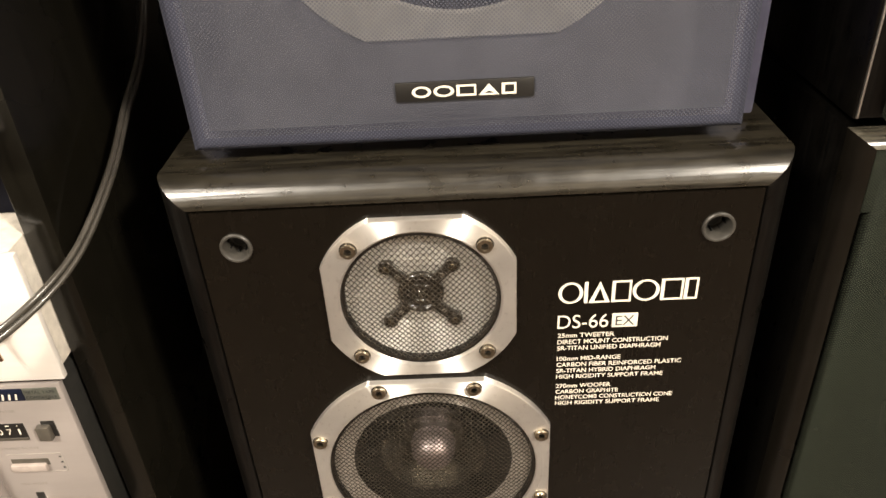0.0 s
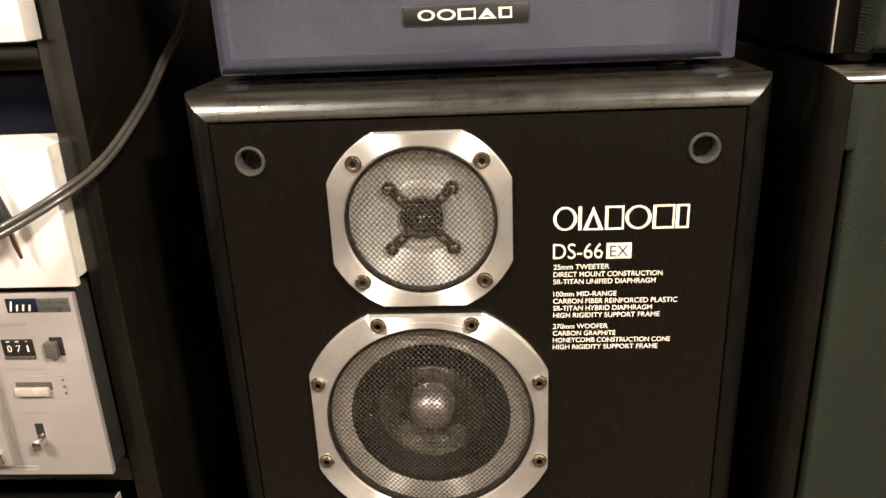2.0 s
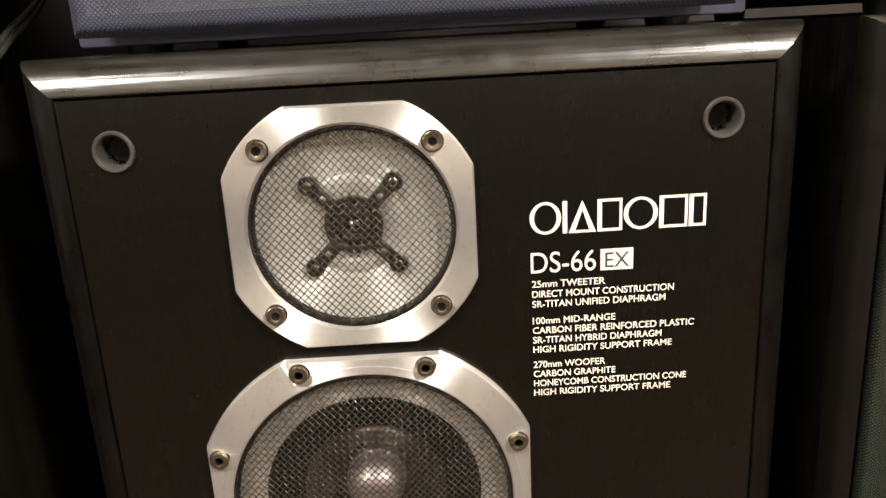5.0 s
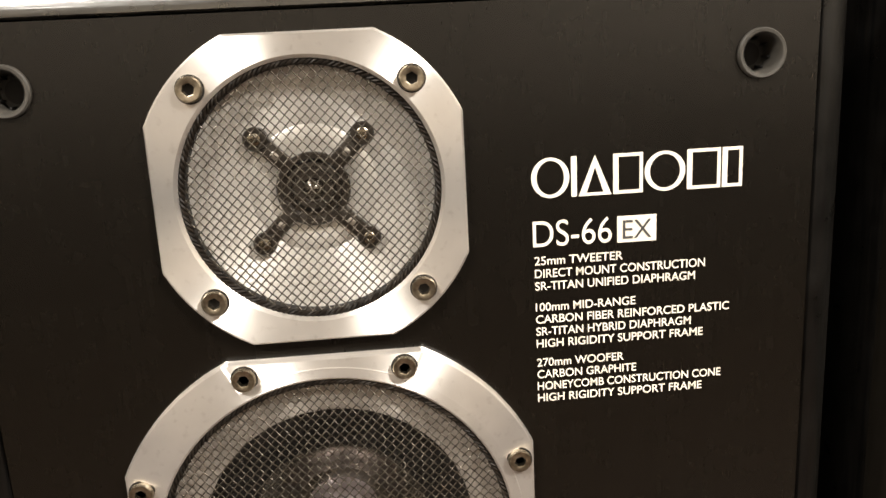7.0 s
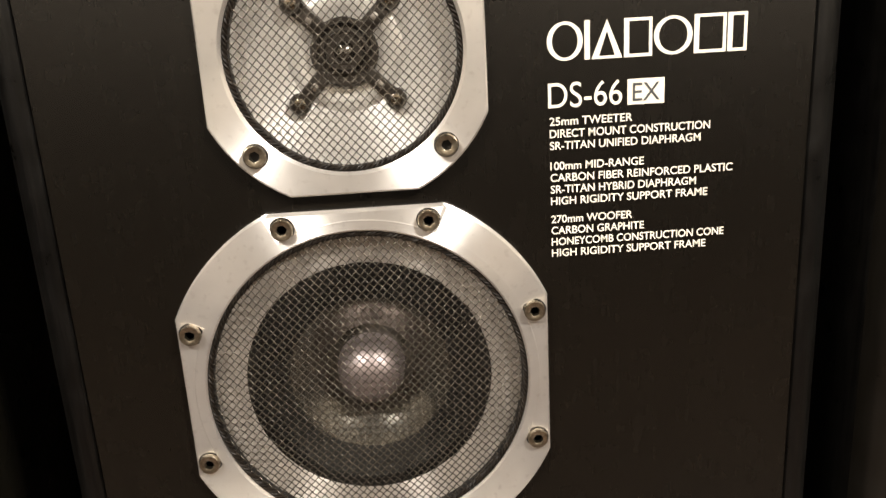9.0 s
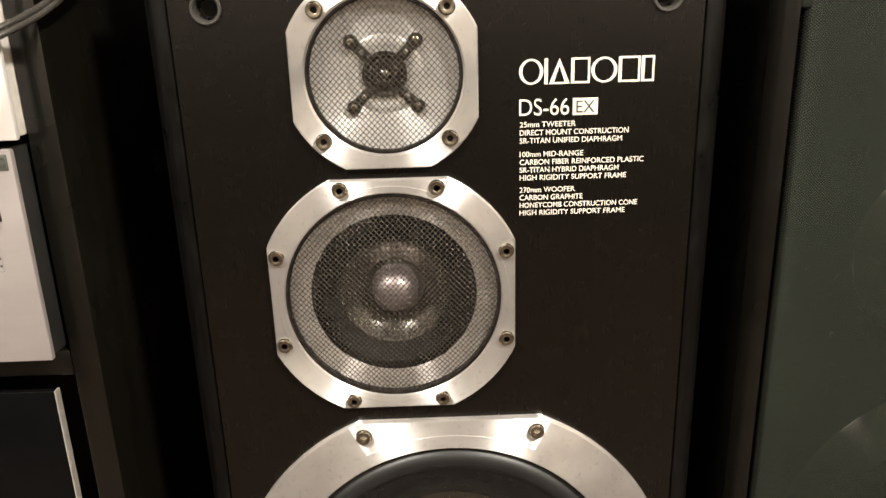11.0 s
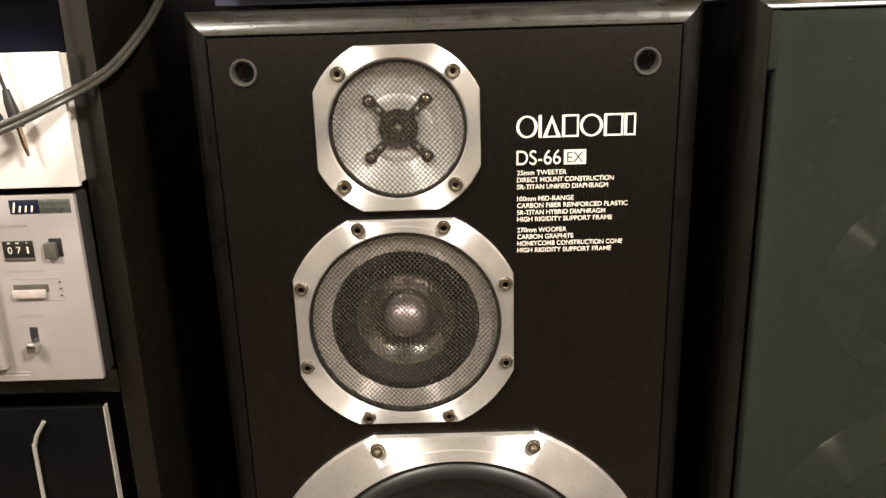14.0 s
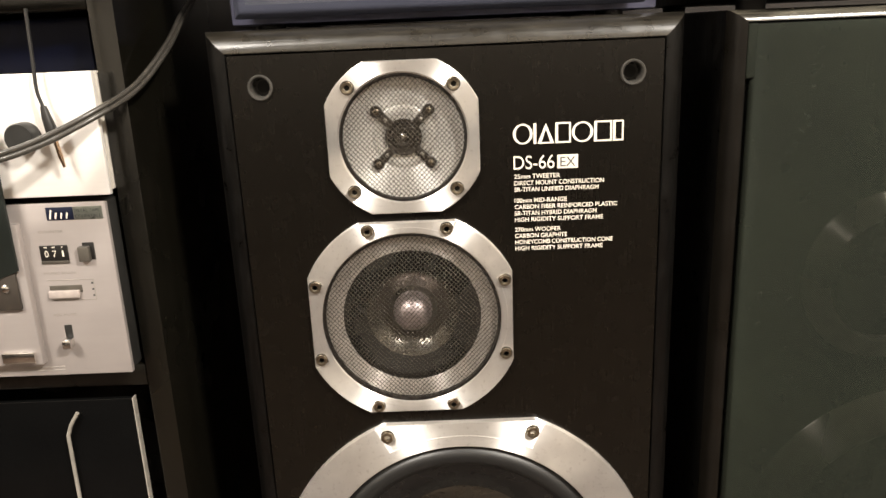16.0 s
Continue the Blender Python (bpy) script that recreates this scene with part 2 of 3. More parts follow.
def lathe(profile, n=72, bm=None, cx=0.0, cz=0.0, close=False):
    """Turns rows of (radius, y) round the y axis. A radius of 0 ends in one point."""
    bm = bm or bmesh.new()
    rings = []
    for r, y in profile:
        if r <= 1e-7:
            rings.append([bm.verts.new((cx, y, cz))])
        else:
            rings.append([bm.verts.new((cx + r * math.sin(2 * math.pi * k / n), y, cz + r * math.cos(2 * math.pi * k / n))) for k in range(n)])
    pairs = list(zip(rings, rings[1:])) + ([(rings[-1], rings[0])] if close else [])
    for a, b in pairs:
        for k in range(n):
            j = (k + 1) % n
            if len(a) == 1:
                bm.faces.new((a[0], b[k], b[j]))
            elif len(b) == 1:
                bm.faces.new((a[k], b[0], a[j]))
            else:
                bm.faces.new((a[k], b[k], b[j], a[j]))
    bmesh.ops.recalc_face_normals(bm, faces=bm.faces)
    return bm


def tube(points, radius, sides=8, bm=None, caps=True):
    bm = bm or bmesh.new()
    pts = [Vector(p) for p in points]
    rings, up = [], Vector((0, 0.3, 1)).normalized()
    for i, p in enumerate(pts):
        d = (pts[min(i + 1, len(pts) - 1)] - pts[max(i - 1, 0)]).normalized()
        if abs(d.dot(up)) > 0.98:
            up = Vector((1, 0, 0))
        a = d.cross(up).normalized()
        up = a.cross(d).normalized()
        r = radius[i] if isinstance(radius, (list, tuple)) else radius
        rings.append([bm.verts.new(p + r * (math.cos(2 * math.pi * k / sides) * a + math.sin(2 * math.pi * k / sides) * up)) for k in range(sides)])
    for a, b in zip(rings, rings[1:]):
        for k in range(sides):
            bm.faces.new((a[k], a[(k + 1) % sides], b[(k + 1) % sides], b[k]))
    if caps:
        bm.faces.new(rings[0][::-1])
        bm.faces.new(rings[-1])
    return bm


def spline(points, steps=14):
    """A smooth run through the points."""
    p = [Vector(q) for q in points]
    p = [2 * p[0] - p[1]] + p + [2 * p[-1] - p[-2]]
    out = []
    for i in range(1, len(p) - 2):
        for k in range(steps):
            t = k / steps
            out.append(0.5 * (2 * p[i] + (p[i + 1] - p[i - 1]) * t + (2 * p[i - 1] - 5 * p[i] + 4 * p[i + 1] - p[i + 2]) * t * t + (3 * p[i] - p[i - 1] - 3 * p[i + 1] + p[i + 2]) * t ** 3))
    return out + [p[-2]]


def lettering(body, x, z, height, width, y, mat, parent, name="printed_text", thick=0.0001, bold=0.0):
    """One line of print on an upright face, its lower left corner at x, z, fitted to the given cap height and width."""
    curve = bpy.data.curves.new(name, "FONT")
    curve.body, curve.size, curve.extrude, curve.offset = body, 1.0, 0.0, bold
    helper = bpy.data.objects.new(name, curve)
    me = bpy.data.meshes.new_from_object(helper)
    bpy.data.objects.remove(helper)
    bpy.data.curves.remove(curve)
    me.name = name
    n = len(me.vertices)
    co = np.empty(n * 3)
    me.vertices.foreach_get("co", co)
    co = co.reshape(-1, 3)
    lo, hi = co.min(0), co.max(0)
    out = np.zeros_like(co)
    out[:, 0] = x + (co[:, 0] - lo[0]) / (hi[0] - lo[0]) * width
    out[:, 2] = z + (co[:, 1] - 0.0) / 0.7 * height
    out[:, 1] = y
    me.vertices.foreach_set("co", out.ravel())
    me.materials.append(mat)
    me.update()
    ob = new(name, me)
    ob.parent = parent
    return ob


# ---- the room ----
def slab(name, x0, x1, y0, y1, z0, z1, mat, label):
    ob = link_mesh(name, box(x0, x1, y0, y1, z0, z1), mat)
    return tagged(ob, label=label, category=name.split("_")[0], kind="structure")


slab("floor", -2.2, 2.2, -2.8, 1.0, -0.1, 0.0, FLOOR, "dark brown wooden floor of the listening room")
slab("ceiling", -2.2, 2.2, -2.8, 1.0, 2.4, 2.5, CEILING, "plain white painted ceiling with two lamps")
slab("wall_north", -2.2, 2.2, 0.85, 1.0, 0.0, 2.4, DARK_WALL, "plain dark wall behind the loudspeakers")
slab("wall_south", -2.2, 2.2, -2.8, -2.65, 0.0, 2.4, PLASTER, "plain cream plaster wall facing the loudspeakers")
slab("wall_west", -2.2, -2.05, -2.65, 0.85, 0.0, 2.4, PLASTER, "plain cream plaster side wall of the room")
slab("wall_east", 2.05, 2.2, -2.65, 0.85, 0.0, 2.4, PLASTER, "plain cream plaster side wall of the room")
# unseen low bands, added so that glossy fronts reflect dark lower down
slab("wainscot_south", -2.05, 2.05, -2.65, -2.63, 0.0, 0.9, DARK_WALL, "unseen dark band along the lower wall, added to darken reflections")
slab("wainscot_west", -2.05, -2.03, -2.63, 0.85, 0.0, 0.9, DARK_WALL, "unseen dark band along the lower wall, added to darken reflections")
slab("wainscot_east", 2.03, 2.05, -2.63, 0.85, 0.0, 0.9, DARK_WALL, "unseen dark band along the lower wall, added to darken reflections")
for lx, ly, lz in LAMPS:
    fitting = thing("ceiling_lamp", (lx, ly, 2.4), label="round white ceiling lamp with a frosted cover", category="ceiling lamp", group="ceiling lamps")
    ring = part("housing", lathe([(0.0, -0.0), (0.17, 0.0), (0.175, -0.03), (0.16, -0.034)], 48), CREAM_PLASTIC, fitting)
    ring.rotation_euler = (radians(90), 0, 0)
    cover = part("cover", lathe([(0.158, -0.03), (0.15, -0.045), (0.13, -0.05), (0.0, -0.052)], 48), LAMP_GLOW, fitting)
    cover.rotation_euler = (radians(90), 0, 0)


# ---- the three-way loudspeaker ----
BASE = 0.27
TW, MID, WOOF = (-0.0344, 0.858), (-0.0354, 0.711), (0.0, 0.4655)


def driver_plate(r_in, r_step, r_out, flat, pad, lift, pad_lift, sink):
    """A turned mounting plate, cut straight on four sides, with four sunken pads; lift: how proud it stands."""
    bm = bmesh.new()
    stops = {2.0 * k for k in range(180)}
    if pad:
        for q in (0, 90, 180, 270):
            stops |= {(q + s) % 360 for s in (pad - 0.5, pad + 0.5, -pad - 0.5, -pad + 0.5)}
    angle = math.degrees(math.acos(flat / r_out))
    for q in (0, 90, 180, 270):
        stops |= {(q + angle) % 360, (q - angle) % 360}
    rings = []
    for a in sorted(stops):
        t = radians(a)
        reach = min(r_out, flat / max(abs(math.cos(t)), abs(math.sin(t))))
        near = (a + 45) % 90 - 45
        low = pad and abs(near) < pad
        top = pad_lift if low else lift
        rows = [(r_in, sink), (r_in, -lift + 0.0012), (r_in + 0.0008, -lift + 0.0004), (r_step, -lift), (r_step + 0.0003, -top),
                (reach - 0.0009, -top), (reach - 0.0002, -top + 0.0006), (reach, -top + 0.0014), (reach, 0.0)]
        rings.append([bm.verts.new((r * math.sin(t), y, r * math.cos(t))) for r, y in rows])
    for a, b in zip(rings, rings[1:] + rings[:1]):
        for k in range(len(a) - 1):
            bm.faces.new((a[k], a[k + 1], b[k + 1], b[k]))
    bmesh.ops.recalc_face_normals(bm, faces=bm.faces)
    return bm


def socket_screw(r):
    """A cap screw with a hexagon socket, its head towards -y."""
    bm, n = bmesh.new(), 24
    rows = [(r * 1.1, 0.0, 0), (r * 1.1, -0.0006, 0), (r, -0.0006, 0), (r, -0.0024, 0), (r * 0.9, -0.0031, 0), (r * 0.55, -0.0031, 0), (r * 0.5, -0.0029, 1), (r * 0.47, -0.0004, 1)]
    rings = []
    for rad, y, hexed in rows:
        ring = []
        for k in range(n):
            t = 2 * math.pi * k / n
            w = rad * (math.cos(math.pi / 6) / math.cos((t % (math.pi / 3)) - math.pi / 6) if hexed else 1)
            ring.append(bm.verts.new((w * math.sin(t), y, w * math.cos(t))))
        rings.append(ring)
    for i, (a, b) in enumerate(zip(rings, rings[1:])):
        for k in range(n):
            f = bm.faces.new((a[k], b[k], b[(k + 1) % n], a[(k + 1) % n]))
            # ring round the head and socket floor coloured dark, as recess shade
            f.material_index = 1 if i in (1,) else 0
    f = bm.faces.new(rings[-1])
    f.material_index = 1
    bmesh.ops.recalc_face_normals(bm, faces=bm.faces)
    return bm


SCREW = socket_screw(0.0048)
SCREW_MESH = bpy.data.meshes.new("screw")
SCREW.normal_update()
SCREW.to_mesh(SCREW_MESH)
SCREW.free()
SCREW_MESH.materials.append(BRASS)
SCREW_MESH.materials.append(DARK)
SCREW_MESH.shade_smooth()
SCREW_MESH.set_sharp_from_angle(angle=radians(32))
DICE = random.Random(4)


def screws(parent, places, y, size=1.0):
    for x, z in places:
        ob = new("screw", SCREW_MESH)
        ob.parent = parent
        ob.matrix_basis = pose(x, y, z, 0, DICE.uniform(0, 60), 0) @ Matrix.Diagonal((size, size, size, 1))


def wire_grille(radius, pitch, wire, y, dome, tilt):
    """Two woven sets of wires over a disc, bowed forward in the middle."""
    verts, faces = [], []
    count = int(radius / pitch)
    for family, turn in enumerate((tilt, -tilt)):
        c, s = math.cos(radians(turn)), math.sin(radians(turn))
        for k in range(-count, count + 1):
            off = (k + 0.25) * pitch
            if abs(off) >= radius - 0.001:
                continue
            half = math.sqrt(radius * radius - off * off)
            steps = max(int(2 * half / (pitch / 4)), 4)
            base = len(verts)
            for i in range(steps + 1):
                along = -half + 2 * half * i / steps
                x, z = along * c - off * s, along * s + off * c
                bow = dome * (1 - (x * x + z * z) / radius ** 2)
                wave = wire * 0.9 * math.sin(math.pi * along / pitch + math.pi * (k + family))
                for j in range(4):
                    p = math.pi / 2 * j + math.pi / 4
                    d = wire * math.cos(p)
                    verts.append((x - d * s, y - bow + wave + wire * math.sin(p), z + d * c))
            for i in range(steps):
                for j in range(4):
                    a, b = base + 4 * i, base + 4 * i + 4
                    faces.append((a + j, a + (j + 1) % 4, b + (j + 1) % 4, b + j))
    me = bpy.data.meshes.new("wire_mesh")
    me.from_pydata(verts, [], faces)
    me.materials.append(WIRE)
    me.shade_smooth()
    return new("wire_mesh", me)


def braided_rim(radius, wire, y, turns, parent):
    """The folded border of a wire mesh: three strands twisted round a ring."""
    bm = bmesh.new()
    for strand in range(3):
        n = turns * 8
        pts = []
        for i in range(n + 1):
            a = 2 * math.pi * i / n
            w = turns * a + 2 * math.pi * strand / 3
            r = radius + 1.5 * wire * math.cos(w)
            pts.append((r * math.sin(a), y + 1.2 * wire * math.sin(w), r * math.cos(a)))
        tube(pts, wire, 5, bm, False)
    return part("braided_rim", bm, WIRE_DARK, parent, "dark braided mesh border", 60)


speaker = thing("loudspeaker", (0, 0, BASE), label="black three-way bookshelf loudspeaker with aluminium-ringed drivers", category="loudspeaker")
LOW = (0, 0, -BASE)
PX, PT, PB = 0.1622, 0.9236, BASE + 0.0185      # edges of the front panel
OUT = 0.0182                                     # reach of the rounded front frame


def frame_bar(side):
    """One mitred bar of the rounded front frame: quarter-round, with a small groove beside the panel."""
    profile = [(0.0008, 0.012), (0.0008, 0.0012), (0.0016, 0.0002)]
    for k in range(1, 13):
        a = math.pi / 2 * k / 12
        profile.append((0.0016 + (OUT - 0.0016) * math.sin(a), OUT - OUT * math.cos(a)))
    profile.append((OUT, 0.022))
    bm = bmesh.new()
    ends = []
    for end in (-1, 1):
        row = []
        for o, y in profile:
            if side in ("top", "bottom"):
                row.append((end * (PX + o), y, PT + o if side == "top" else PB - o))
            else:
                row.append(((PX + o) * (1 if side == "right" else -1), y, PT + o if end > 0 else PB - o))
        ends.append([bm.verts.new(p) for p in row])
    for k in range(len(profile) - 1):
        bm.faces.new((ends[0][k], ends[0][k + 1], ends[1][k + 1], ends[1][k]))
    for e in ends:
        bm.faces.new(e)
    bmesh.ops.recalc_face_normals(bm, faces=bm.faces)
    return bm


# top and bottom bars take the lit oak tone, sides the shaded copy
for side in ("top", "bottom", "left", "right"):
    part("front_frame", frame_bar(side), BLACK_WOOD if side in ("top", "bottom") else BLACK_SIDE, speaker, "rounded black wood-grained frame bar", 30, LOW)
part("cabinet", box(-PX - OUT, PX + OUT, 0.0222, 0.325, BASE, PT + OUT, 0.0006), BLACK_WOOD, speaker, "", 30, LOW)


def holed_panel():
    """The front panel with round cut-outs for the drivers."""
    bm = bmesh.new()
    x0, x1, z0, z1 = -PX, PX, PB, PT
    outer = [bm.verts.new(p) for p in ((x0, 0, z0), (x1, 0, z0), (x1, 0, z1), (x0, 0, z1))]
    edges = [bm.edges.new((outer[i], outer[(i + 1) % 4])) for i in range(4)]
    for (cx, cz), r in ((TW, 0.05), (MID, 0.074), (WOOF, 0.135), ((-0.1393, 0.9), 0.0085), ((0.1393, 0.9), 0.0085)):
        n = 64 if r > 0.02 else 32
        ring = [bm.verts.new((cx + r * math.cos(2 * math.pi * k / n), 0, cz + r * math.sin(2 * math.pi * k / n))) for k in range(n)]
        edges += [bm.edges.new((ring[i], ring[(i + 1) % n])) for i in range(n)]
    bmesh.ops.triangle_fill(bm, edges=edges, use_beauty=True, normal=(0, -1, 0))
    for f in bm.faces:
        if f.normal.y > 0:
            f.normal_flip()
    rim = bmesh.ops.extrude_face_region(bm, geom=bm.faces[:])
    for g in rim["geom"]:
        if isinstance(g, bmesh.types.BMVert):
            g.co.y += 0.012
    bmesh.ops.recalc_face_normals(bm, faces=bm.faces)
    return bm


panel = part("front_panel", holed_panel(), BAFFLE, speaker, "satin black wood-grained front panel", 20, LOW)

# the two sockets for the missing grille
for sx in (-1, 1):
    cup = part("grille_socket", lathe([(0.0096, 0.0), (0.0096, -0.0012), (0.0090, -0.0019), (0.0080, -0.0018), (0.0072, -0.0008), (0.0068, 0.004), (0.0066, 0.011), (0.0, 0.011)], 40), SOCKET, speaker, "grey plastic grille socket", 40, (sx * 0.1393, 0, 0.9 - BASE))
    # fins and bore disc coloured dark to paint the shade inside the socket
    for k in range(8):
        a = radians(45 * k + 12)
        fin = part("fin", box(-0.0003, 0.0003, 0.0055, 0.0105, 0.0054, 0.0066), DARK, cup, "", 30)
        fin.rotation_euler = (0, a, 0)
    part("bore", lathe([(0.0, 0.0106), (0.0045, 0.0106), (0.0045, 0.0103), (0.0, 0.0103)], 24), DARK, cup, "", 40)

# tweeter
tweeter = part("tweeter", driver_plate(0.0487, 0.05, 0.0640, 0.0580, 0, 0.0042, 0.0042, 0.006), ALU, speaker, "brushed aluminium tweeter plate", 30, (TW[0], 0, TW[1] - BASE))
part("horn", lathe([(0.0496, 0.0040), (0.046, 0.0046), (0.04, 0.0056), (0.033, 0.0068), (0.027, 0.0080), (0.0245, 0.0086)], 96), HORN, tweeter, "spun grey metal horn", 40)
part("diaphragm", lathe([(0.0247, 0.0085), (0.0235, 0.0080), (0.020, 0.0076), (0.0165, 0.0080), (0.0145, 0.0088), (0.012, 0.0086), (0.006, 0.0076), (0.0, 0.0074)], 72), DIAPHRAGM, tweeter, "pale titanium diaphragm", 60)
hub = part("hub", lathe([(0.0142, 0.0085), (0.0142, 0.0052), (0.0135, 0.0045), (0.0118, 0.0045), (0.0108, 0.0056), (0.0102, 0.0062), (0.0088, 0.006), (0.008, 0.0042), (0.0072, 0.0034), (0.0045, 0.0034), (0.0036, 0.0042), (0.0, 0.0038)], 48), HUB, tweeter, "glossy black moulded hub", 40)
part("phase_cap", lathe([(0.0034, 0.0036), (0.0026, 0.0026), (0.0, 0.0022)], 24), RING_DARK, hub, "small metal cap", 60)
for k in range(4):
    a = 45 + 90 * k
    bm = box(-0.0033, 0.0033, 0.0044, 0.0082, 0.0125, 0.0255, 0.0007)
    lathe([(0.0046, 0.0085), (0.0046, 0.0040), (0.0041, 0.0034), (0.0, 0.0034)], 24, bm, 0.0, 0.0284)
    box(-0.0034, 0.0034, 0.0044, 0.0082, 0.0235, 0.0285, 0.0006, bm, 1)
    arm = part("spider_arm", bm, HUB, tweeter, "", 35)
    arm.rotation_euler = (0, radians(a), 0)
    slot = part("arm_slot", box(-0.0013, 0.0013, 0.0040, 0.0048, 0.0176, 0.0206, 0.0005), ALU_FLAT, tweeter, "bright slot in a spider arm", 35)
    slot.rotation_euler = (0, radians(a), 0)
    dot = part("rivet", lathe([(0.0024, 0.0036), (0.0024, 0.0026), (0.0017, 0.0022), (0.0008, 0.0022), (0.0006, 0.0028), (0.0, 0.0028)], 20), BRASS, tweeter, "", 40)
    dot.location = (0.0284 * math.sin(radians(a)), 0.0, 0.0284 * math.cos(radians(a)))
rim = part("mesh_rim", lathe([(0.0488, 0.004), (0.0488, -0.0008), (0.0480, -0.0010), (0.0466, -0.0004), (0.0466, 0.004)], 72, close=True), DARK, tweeter, "", 40)
grille = wire_grille(0.0481, 0.0027, 0.00031, -0.0012, 0.0018, 47)
grille.parent = tweeter
braided_rim(0.0476, 0.0006, -0.0018, 46, tweeter)
screws(tweeter, [(-0.0396, 0.0395), (0.0396, 0.0395), (0.0396, -0.0395), (-0.0396, -0.0395)], -0.0042)

# midrange
mid = part("midrange", driver_plate(0.0726, 0.0775, 0.0905, 0.0820, 25.6, 0.0045, 0.0042, 0.006), ALU, speaker, "turned aluminium midrange plate", 30, (MID[0], 0, MID[1] - BASE))
part("surround", lathe([(0.0735, 0.002), (0.0722, 0.0026), (0.069, 0.0026), (0.0575, 0.0042), (0.0562, 0.0050)], 120), MID_SURROUND, mid, "smooth grey coated surround", 40)
part("cone", lathe([(0.0566, 0.0048), (0.0545, 0.0054), (0.0525, 0.0048), (0.0505, 0.0058), (0.044, 0.0084), (0.0375, 0.0108)], 96), CONE, mid, "black carbon-fibre cone", 50)
part("inner_cone", lathe([(0.0378, 0.0106), (0.036, 0.0112), (0.029, 0.0162), (0.022, 0.0212), (0.0160, 0.0254)], 96), CONE_GLOSS, mid, "glossy dark inner cone", 50)
part("dome", lathe([(0.0164, 0.0254), (0.0160, 0.0160), (0.0151, 0.0112), (0.0131, 0.0068), (0.010, 0.0038), (0.0055, 0.0020), (0.0, 0.0013)], 64), DOME, mid, "brownish titanium dome", 70)
part("mesh_rim", lathe([(0.0727, 0.004), (0.0727, -0.0010), (0.0718, -0.0012), (0.0703, -0.0006), (0.0703, 0.004)], 96, close=True), DARK, mid, "", 40)
grille = wire_grille(0.0720, 0.0027, 0.00029, -0.0014, 0.0026, 47)
grille.parent = mid
braided_rim(0.0714, 0.0006, -0.0020, 64, mid)
screws(mid, [(sx * a, sz * b) for a, b in ((0.0312, 0.0758), (0.0758, 0.0315)) for sx in (-1, 1) for sz in (-1, 1)], -0.0038)

# woofer
woof = part("woofer", driver_plate(0.1285, 0.1392, 0.1648, 0.1518, 25.4, 0.0052, 0.0047, 0.008), ALU, speaker, "turned aluminium woofer plate", 30, (WOOF[0], 0, WOOF[1] - BASE))
part("rubber_surround", lathe([(0.1290, 0.004), (0.1275, 0.0015), (0.126, 0.0008), (0.1235, -0.0026), (0.1195, -0.0048), (0.115, -0.0046), (0.111, -0.0020), (0.1085, 0.0022), (0.1065, 0.0036)], 120), RUBBER, woof, "black rubber roll surround", 50)
part("cone", lathe([(0.107, 0.0034), (0.104, 0.0042), (0.085, 0.0150), (0.062, 0.0290)], 120), CONE, woof, "black carbon-fibre cone", 50)
part("dust_cap", lathe([(0.0625, 0.0288), (0.061, 0.0262), (0.052, 0.0200), (0.038, 0.0148), (0.02, 0.0118), (0.0, 0.0108)], 96), DUST_CAP, woof, "silvery woven dust cap", 60)
screws(woof, [(sx * a, sz * b) for a, b in ((0.0618, 0.1408), (0.1408, 0.0618)) for sx in (-1, 1) for sz in (-1, 1)], -0.0042, 1.12)

# printed lettering; the maker's mark is drawn as plain blocks
PY = -0.0004


def hollow_block(x0, x1, z0, z1, bar, y):
    """One plain upright printed frame; a bar wider than half of it gives a solid block."""
    bm = bmesh.new()
    if 2 * bar >= x1 - x0:
        return box(x0, x1, y, y + 0.0003, z0, z1, 0, bm)
    thin = bar * 0.62
    outer = [(x0, z0), (x1, z0), (x1, z1), (x0, z1)]
    inner = [(x0 + bar, z0 + thin), (x1 - thin, z0 + thin), (x1 - thin, z1 - thin), (x0 + bar, z1 - thin)]
    rows = [[bm.verts.new((x, yy, z)) for x, z in ring] for ring, yy in ((outer, y + 0.0003), (outer, y), (inner, y), (inner, y + 0.0003))]
    for a, b in zip(rows, rows[1:]):
        for k in range(4):
            bm.faces.new((a[k], a[(k + 1) % 4], b[(k + 1) % 4], b[k]))
    bmesh.ops.recalc_face_normals(bm, faces=bm.faces)
    return bm


def outline_shape(outer, inner, y):
    """A flat printed outline between two rings of (x, z) points."""
    bm = bmesh.new()
    rows = [[bm.verts.new((x, yy, z)) for x, z in ring] for ring, yy in ((outer, y + 0.0003), (outer, y), (inner, y), (inner, y + 0.0003))]
    n = len(outer)
    for a, b in zip(rows, rows[1:]):
        for k in range(n):
            bm.faces.new((a[k], a[(k + 1) % n], b[(k + 1) % n], b[k]))
    bmesh.ops.recalc_face_normals(bm, faces=bm.faces)
    return bm


def oval(x0, x1, z0, z1, bar, y):
    """A plain printed ring."""
    cx, cz, rx, rz = (x0 + x1) / 2, (z0 + z1) / 2, (x1 - x0) / 2, (z1 - z0) / 2
    turns = [2 * math.pi * k / 36 for k in range(36)]
    return outline_shape([(cx + rx * math.cos(a), cz + rz * math.sin(a)) for a in turns],
                         [(cx + (rx - bar) * math.cos(a), cz + (rz - 0.6 * bar) * math.sin(a)) for a in turns], y)


